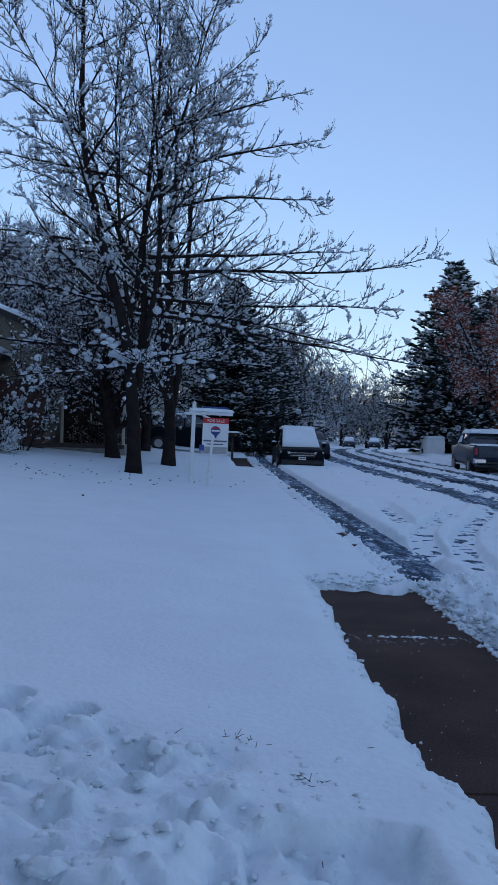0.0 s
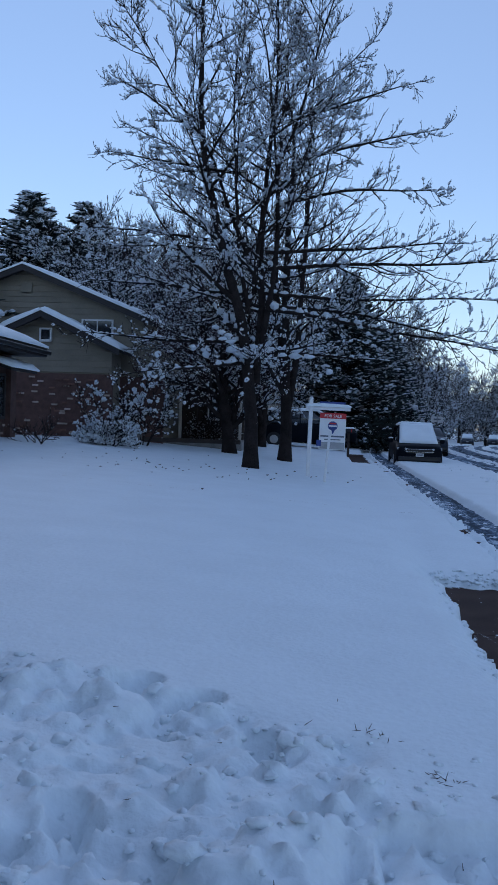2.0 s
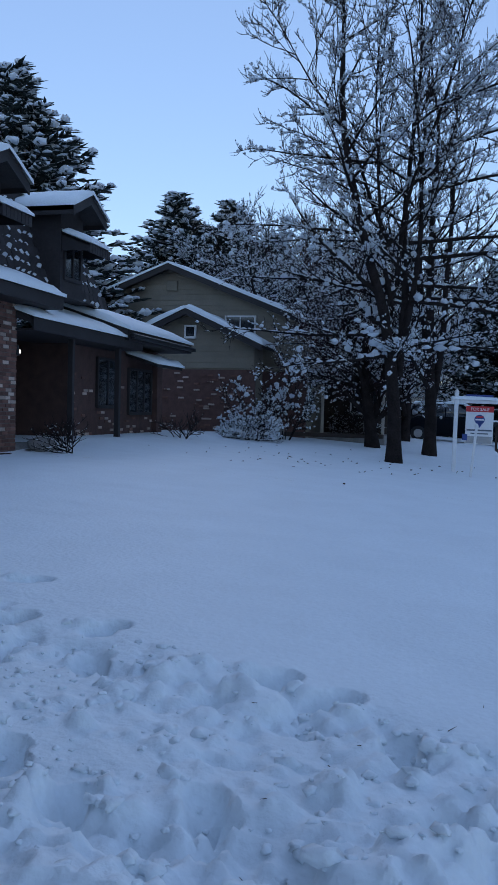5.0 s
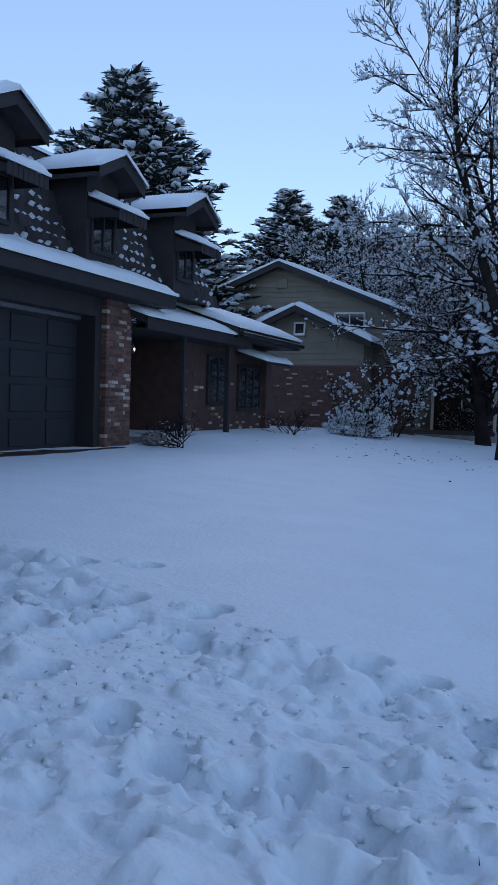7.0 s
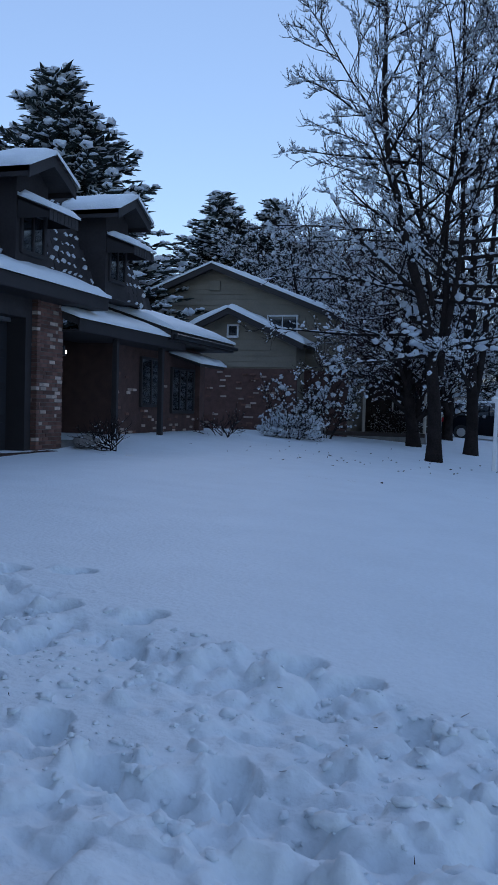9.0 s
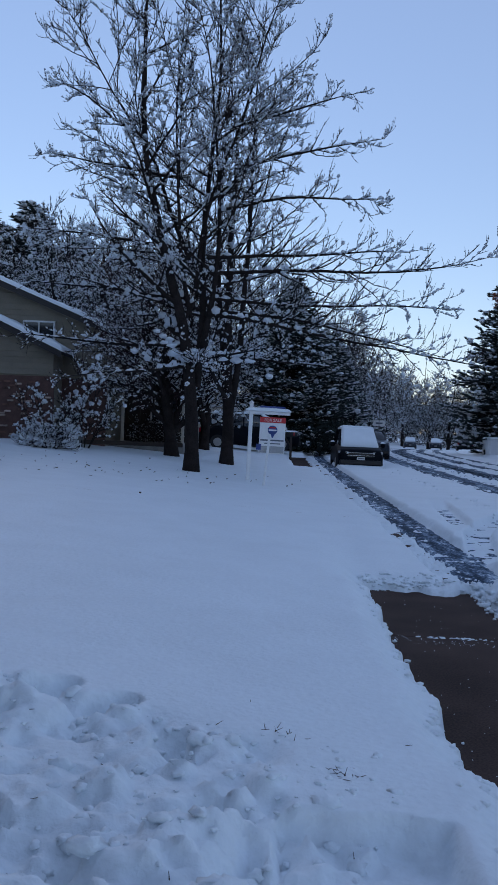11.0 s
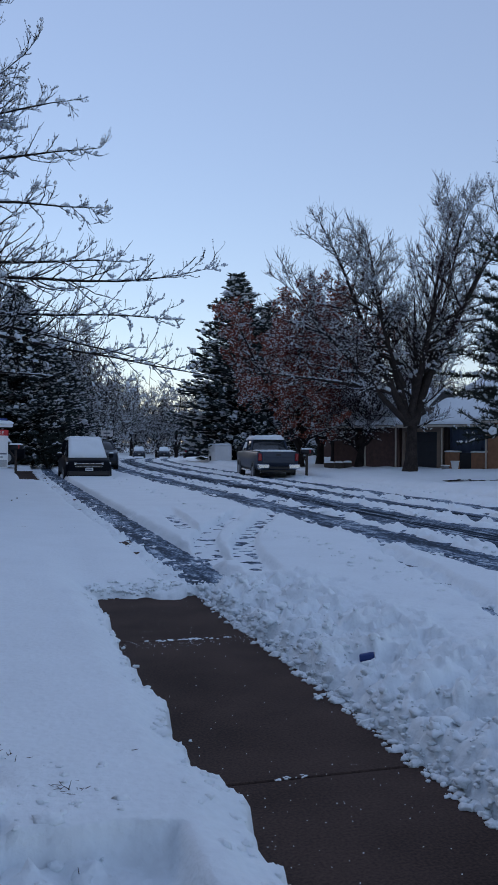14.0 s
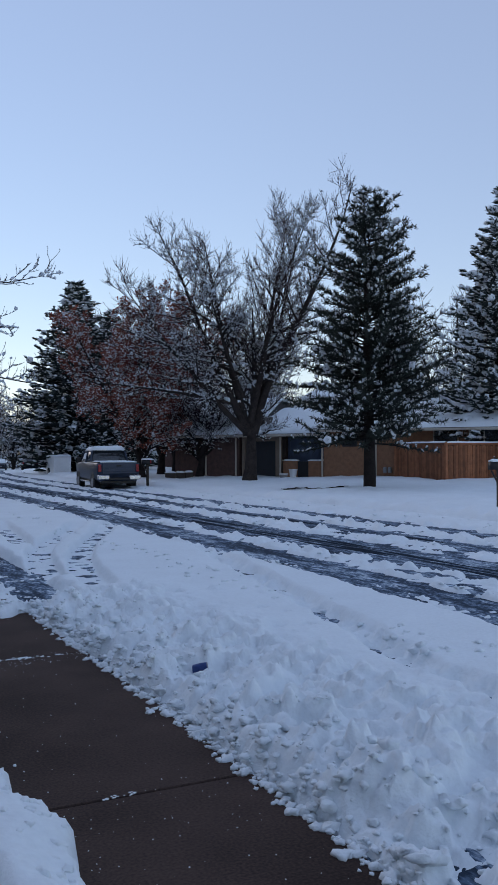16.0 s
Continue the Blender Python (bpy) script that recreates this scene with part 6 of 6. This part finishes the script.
russet, fine = bare_tree(61, [(0, 0, 8.5, -0.05, 0, 0.22, 0), (0.05, 0, 8.0, 0.35, 0, 0.14, 1.2), (-0.05, 0, 8.0, -0.4, 0, 0.14, 1.0), (0, -0.05, 8.0, 0.0, -0.3, 0.13, 1.4)],
    laterals=18, subs=8, twigs_per=4, lat_len=(1.0, 3.4), name="russet_tree", label="tree still holding russet leaves under light snow", twig=M_TWIG_RED, snow=(1.0, 1.4, 0.024), low=0.1, dust=0.3)
rs = np.random.RandomState(62)
ends = np.array([l[0][-1] for l in fine])
ends = ends[rs.random(len(ends)) < 0.75]
pick = ends[rs.randint(0, len(ends), 26000)] + rs.normal(0, 0.10, (26000, 3))
e1, e2 = rs.normal(0, 1, (26000, 3)), rs.normal(0, 1, (26000, 3))
e1 = e1 / np.linalg.norm(e1, axis=1, keepdims=True) * 0.075
e2 = e2 / np.linalg.norm(e2, axis=1, keepdims=True) * 0.05
lv = np.stack([pick - e1, pick + e2, pick + e1 + [0, 0, 0.01], pick - e2], 1).reshape(-1, 3)
leaves = new("leaves", mesh_np("leaves", lv, np.arange(104000).reshape(-1, 4)))
leaves.data.materials.append(M_RUST_LEAF)
leaves.parent = russet
tagged(leaves, "dry russet leaves", kind="stuff")
m = 7000
fp = ends[rs.randint(0, len(ends), m)] + rs.normal(0, 0.10, (m, 3))
fd = rs.normal(0, 1, (m, 3)) * np.array([1, 1, 0.35])
fd = fd / np.linalg.norm(fd, axis=1, keepdims=True) * rs.uniform(0.04, 0.12, (m, 1))
fw = rs.uniform(0.014, 0.034, m)
fleck = new("snow_fleck", smooth(mesh_np("snow_fleck", *join_np([prisms(fp - fd, fp, fw * 0.3, fw, 4), prisms(fp, fp + fd, fw, fw * 0.3, 4)]))))
fleck.data.materials.append(M_TREE_SNOW)
fleck.parent = russet
tagged(fleck, "flecks of snow caught on the leaves", kind="stuff")
plant(russet, 16.0, 45.5, size=1.05)
plant_copy(russet, 18.8, 50.0, 140, 1.1)
plant_copy(back_tree, 18.75, 43.9, 120, 0.95, label="bare tree beside the brick house with light snow")
plant_copy(dense_tree, 47.0, 58.0, 30, 1.5, label="bare pale tree rising behind the brick house")
plant_copy(maple, 31.0, 62.0, 70, 0.85, label="bare tree rising behind the brick house")

# woods closing the far end of the street
rs = np.random.RandomState(65)
n = 60000
band = rs.randint(0, 9, n)                             # the far end, and both sides behind the houses
wx = np.where(band < 4, rs.uniform(-20, 75, n), np.where(band < 6, rs.uniform(-45, -1, n), rs.uniform(40, 110, n)))
wy = np.where(band < 4, rs.uniform(176, 200, n), np.where(band < 6, rs.uniform(88, 100, n), rs.uniform(92, 108, n)))
top = 9.5 + 6.0 * (fbm(wx, wx * 0, 9.0, 66, 4) - 0.35)
wp = np.stack([wx, wy, -2.2 + top * rs.uniform(0, 1, n) ** 0.8], -1)
wd = rs.normal(0, 0.55, (n, 3)) + [0, 0, 0.75]
wd = wd / np.linalg.norm(wd, axis=1, keepdims=True) * rs.uniform(0.5, 1.7, (n, 1))
wr = rs.uniform(0.03, 0.075, n) * np.where(band < 4, 1.0, 0.75)
woods = new("woods", mesh_np("woods", *prisms(wp, wp + wd, wr, wr * 0.4, 3)))
woods.data.materials.append(M_TWIG)
tagged(woods, "distant leafless woods dusted with snow", "woods", kind="stuff")
flat = wd[:26000] * np.array([1, 1, 0.3])
wsn = new("woods_snow", mesh_np("woods_snow", *prisms(wp[:26000] + [0, 0, 0.12], wp[:26000] + flat + [0, 0, 0.12], wr[:26000] * 1.6, wr[:26000] * 0.8, 3)))
wsn.data.materials.append(M_TREE_SNOW)
wsn.parent = woods
tagged(wsn, "snow on the distant branches", kind="stuff")

# ---- houses half hidden further off ----
def far_house(x, y, turn, w, label, wall):
    h = thing("house", pose(x, y, height(x, y) - 0.3, 0, 0, turn), label, "house")
    part("wall", box((-w / 2, 0, 0), (w / 2, 8, 3.0)), wall, h)
    for s in (-1, 1):
        ye = 4 + s * 4.6
        part("roof", slab([(-w / 2 - 0.4, ye, 2.9), (w / 2 + 0.4, ye, 2.9), (w / 2 + 0.4, 4, 4.9), (-w / 2 - 0.4, 4, 4.9)], (0, 0, -0.12)), M_ROOF, h)
        snow_on("roof_snow", [(-w / 2 - 0.4, ye, 2.91), (w / 2 + 0.4, ye, 2.91), (w / 2 + 0.4, 4, 4.91), (-w / 2 - 0.4, 4, 4.91)], 0.15, h, 20, 8, int(abs(x)))
    for s in (-1, 1):
        part("gable", slab([(s * w / 2, 0, 3), (s * w / 2, 8, 3), (s * w / 2, 4, 4.8)], (-0.1 * s, 0, 0)), wall, h)
    for k in range(3):
        c = -w / 2 + w * (k + 0.5) / 3
        window(h, (c - 0.6, -0.04, 1.1), (c + 0.6, 0.02, 2.2), 1, M_WHITE, 1)
    part("door", box((-w / 2 + w / 3 - 0.45, -0.06, 0.1), (-w / 2 + w / 3 + 0.45, 0.0, 2.2), 0.01), M_DARK_WOOD, h)
    return h
far_house(-8.5, 49, 10, 12, "pale house with snowy roof half hidden by trees", M_CREAM)
far_house(30, 66, -56, 12, "brown house with snowy roof behind the spruces", M_BRICK_WALL)


# hedge at the far end of the left pavement
rs = np.random.RandomState(71)
n = 3200
hp = np.stack([rs.uniform(-6, 4.2, n), rs.uniform(0, 1.8, n), rs.uniform(0, 1, n) ** 0.7 * 1.9], -1)
hd = rs.normal(0, 1, (n, 3))
hd = hd / np.linalg.norm(hd, axis=1, keepdims=True) * 0.22
hr = rs.uniform(0.03, 0.07, n)
hedge = thing("hedge", pose(0, 50, 0.1), "dark dense hedge behind the pavement", "hedge")
ho = new("foliage", mesh_np("foliage", *join_np([prisms(hp - hd, hp, hr * 0.3, hr, 4), prisms(hp, hp + hd, hr, hr * 0.2, 4)])))
ho.data.materials.append(M_NEEDLE)
ho.parent = hedge
tagged(ho, kind="stuff")

# ---- loose snow: clods, crumbs, leaves, grains ----
base = bmesh.new()
bmesh.ops.create_icosphere(base, subdivisions=2, radius=1.0)
ico_v = np.array([v.co[:] for v in base.verts])
ico_f = np.array([[v.index for v in f.verts] for f in base.faces])
base.free()
def clods(name, places, seed, mat, label, squash=0.7):
    rs = np.random.RandomState(seed)
    vs, fs = [], []
    for i, (x, y, r) in enumerate(places):
        z = height(x, y)
        if 0.9 < x < 2.1 and y < 9:
            z = max(z, 0.004)
        v = ico_v * (1 + 0.28 * rs.normal(0, 1, (len(ico_v), 1)).clip(-1.4, 1.4))
        v = v * np.array([r * rs.uniform(0.8, 1.3), r * rs.uniform(0.8, 1.3), r * squash * rs.uniform(0.7, 1.1)])
        a = rs.uniform(0, 6.28)
        v = np.stack([v[:, 0] * math.cos(a) - v[:, 1] * math.sin(a), v[:, 0] * math.sin(a) + v[:, 1] * math.cos(a), v[:, 2]], -1)
        vs.append(v + np.array([x, y, z + r * 0.0]))
        fs.append(ico_f + i * len(ico_v))
    o = new(name, mesh_np(name, np.concatenate(vs), np.concatenate(fs)))
    o.data.materials.append(mat)
    return tagged(o, label, "snow", kind="stuff")
rc = random.Random(81)
pl = []
for i in range(850):
    y = 2.2 + 7.0 * rc.random() ** 1.25
    x = 2.07 + abs(rc.gauss(0, 0.30)) + (0.5 * rc.random() if rc.random() < 0.25 else 0)
    pl.append((x, y, min(0.045, 0.007 + rc.expovariate(1 / 0.010))))
for i in range(150):                                  # ragged edge along the lawn side
    y = rc.uniform(2.2, 8.9)
    pl.append((0.87 + rc.gauss(0, 0.06), y, rc.uniform(0.008, 0.026)))
for i in range(800):
    pl.append((2.11 + rc.gauss(0, 0.04), rc.uniform(2.2, 9.0), 0.007 + min(0.03, rc.expovariate(1 / 0.010))))
for i in range(160):
    pl.append((rc.uniform(0.9, 2.1), 8.97 + abs(rc.gauss(0, 0.12)), rc.uniform(0.007, 0.026)))
for i in range(1100):
    x, y = rc.uniform(-4.0, 0.5), rc.uniform(2.2, 4.4)
    if y + 0.3 * x < 3.75:
        pl.append((x, y, min(0.05, 0.006 + rc.expovariate(1 / 0.009))))
for i in range(1000):                                 # slush thrown along the ruts
    c = rc.choice((6.1, 6.8, 7.9, 8.75, 9.8, 10.5, 4.5, 12.7))
    y = 5 + 30 * rc.random() ** 1.6
    pl.append((c + rc.gauss(0, 0.16), y, rc.uniform(0.012, 0.045)))
clods("snow_clods", pl, 82, M_SNOW, "loose clods and crumbs of shovelled snow")

rs = np.random.RandomState(91)
n = 75                                               # dark leaves and seed heads on the lawn
lx, ly = rs.normal(-3.2, 2.2, n), rs.normal(19.5, 2.4, n)
keep = (lx < 0.8)
lx, ly = lx[keep], ly[keep]
lp = np.array([(x, y, height(x, y) + 0.012) for x, y in zip(lx, ly)])
d1 = rs.normal(0, 1, (len(lp), 3)) * np.array([1, 1, 0.25])
d1 = d1 / np.linalg.norm(d1, axis=1, keepdims=True) * rs.uniform(0.012, 0.03, (len(lp), 1))
litter = new("fallen_leaves", mesh_np("fallen_leaves", *prisms(lp - d1, lp + d1, np.full(len(lp), 0.008), np.full(len(lp), 0.014), 4)))
litter.data.materials.append(M_LEAF)
tagged(litter, "dark fallen leaves scattered on the snow", "leaves", kind="stuff")
n = 70                                                # grass blades poking through near the camera
gx, gy = rs.uniform(-3.5, 0.6, n), rs.uniform(2.4, 4.2, n)
for i, (cx, cy) in enumerate(((0.32, 3.38), (0.30, 3.35), (0.28, 3.4), (0.05, 3.75), (0.08, 3.72), (0.02, 3.78), (-2.9, 2.9), (-2.95, 2.95))):
    gx[i * 5:i * 5 + 5], gy[i * 5:i * 5 + 5] = cx + rs.normal(0, 0.03, 5), cy + rs.normal(0, 0.03, 5)
gp = np.array([(x, y, height(x, y)) for x, y in zip(gx, gy)])
gd = rs.normal(0, 1, (n, 3)) * np.array([1, 1, 0.3]) + [0, 0, 0.4]
gd = gd / np.linalg.norm(gd, axis=1, keepdims=True) * rs.uniform(0.02, 0.05, (n, 1))
grass = new("grass_blades", mesh_np("grass_blades", *prisms(gp, gp + gd, np.full(n, 0.0022), np.full(n, 0.0008), 3)))
grass.data.materials.append(M_LEAF)
tagged(grass, "dry grass blades poking through the snow", "grass", kind="stuff")

# ---- pavement slabs, last ----
pavement = thing("pavement", pose(0, 0, 0), "wet dark concrete pavement cleared of snow", "pavement", kind="structure")
joints = [-5.2, -2.15, 0.92] + [3.97 + 3.05 * k for k in range(15)]
for a, b in zip(joints, joints[1:]):
    q = box((0.72, a + 0.008, -0.12), (2.10, b - 0.008, 0.0), 0.006)
    part("slab", q, M_CONCRETE, pavement)
bed = part("joint_bed", box((0.70, -5.2, -0.13), (2.12, 46.6, -0.03)), M_ASPHALT, pavement)
grains = []
for i in range(300):
    y = rc.choice((rc.uniform(2.2, 8.8), rc.gauss(3.6, 0.4), rc.gauss(6.9, 0.08)))
    grains.append((rc.uniform(0.95, 2.08), y, rc.uniform(0.0015, 0.0045)))
gv, gf = [], []
octa = np.array([(1, 0, 0), (-1, 0, 0), (0, 1, 0), (0, -1, 0), (0, 0, 1.0)])
octf = np.array([(0, 2, 4), (2, 1, 4), (1, 3, 4), (3, 0, 4)])
for i, (x, y, r) in enumerate(grains):
    gv.append(octa * r + np.array([x, y, 0.0]))
    gf.append(octf + 5 * i)
go = new("ice_melt_grains", mesh_np("ice_melt_grains", np.concatenate(gv), np.concatenate(gf)))
go.data.materials.append(M_SNOW)
tagged(go, "white grains of ice melt scattered on the pavement", "grains", kind="stuff")
strip = []
for y0, x0, x1 in ((7.03, 1.15, 1.75), (7.0, 1.3, 1.95), (3.98, 1.32, 1.5)):
    for i in range(26):
        strip.append((rc.uniform(x0, x1), y0 + rc.gauss(0, 0.012), rc.uniform(0.005, 0.013) * (1 if y0 > 5 else 0.5)))
gv, gf = [], []
for i, (x, y, r) in enumerate(strip):
    gv.append(ico_v * np.array([r * 1.6, r, r * 0.5]) + np.array([x, y, 0.0]))
    gf.append(ico_f + len(ico_v) * i)
so = new("snow_crumbs", smooth(mesh_np("snow_crumbs", np.concatenate(gv), np.concatenate(gf))))
so.data.materials.append(M_SNOW)
tagged(so, "crumbs of snow left along the pavement joints", "snow", kind="stuff")
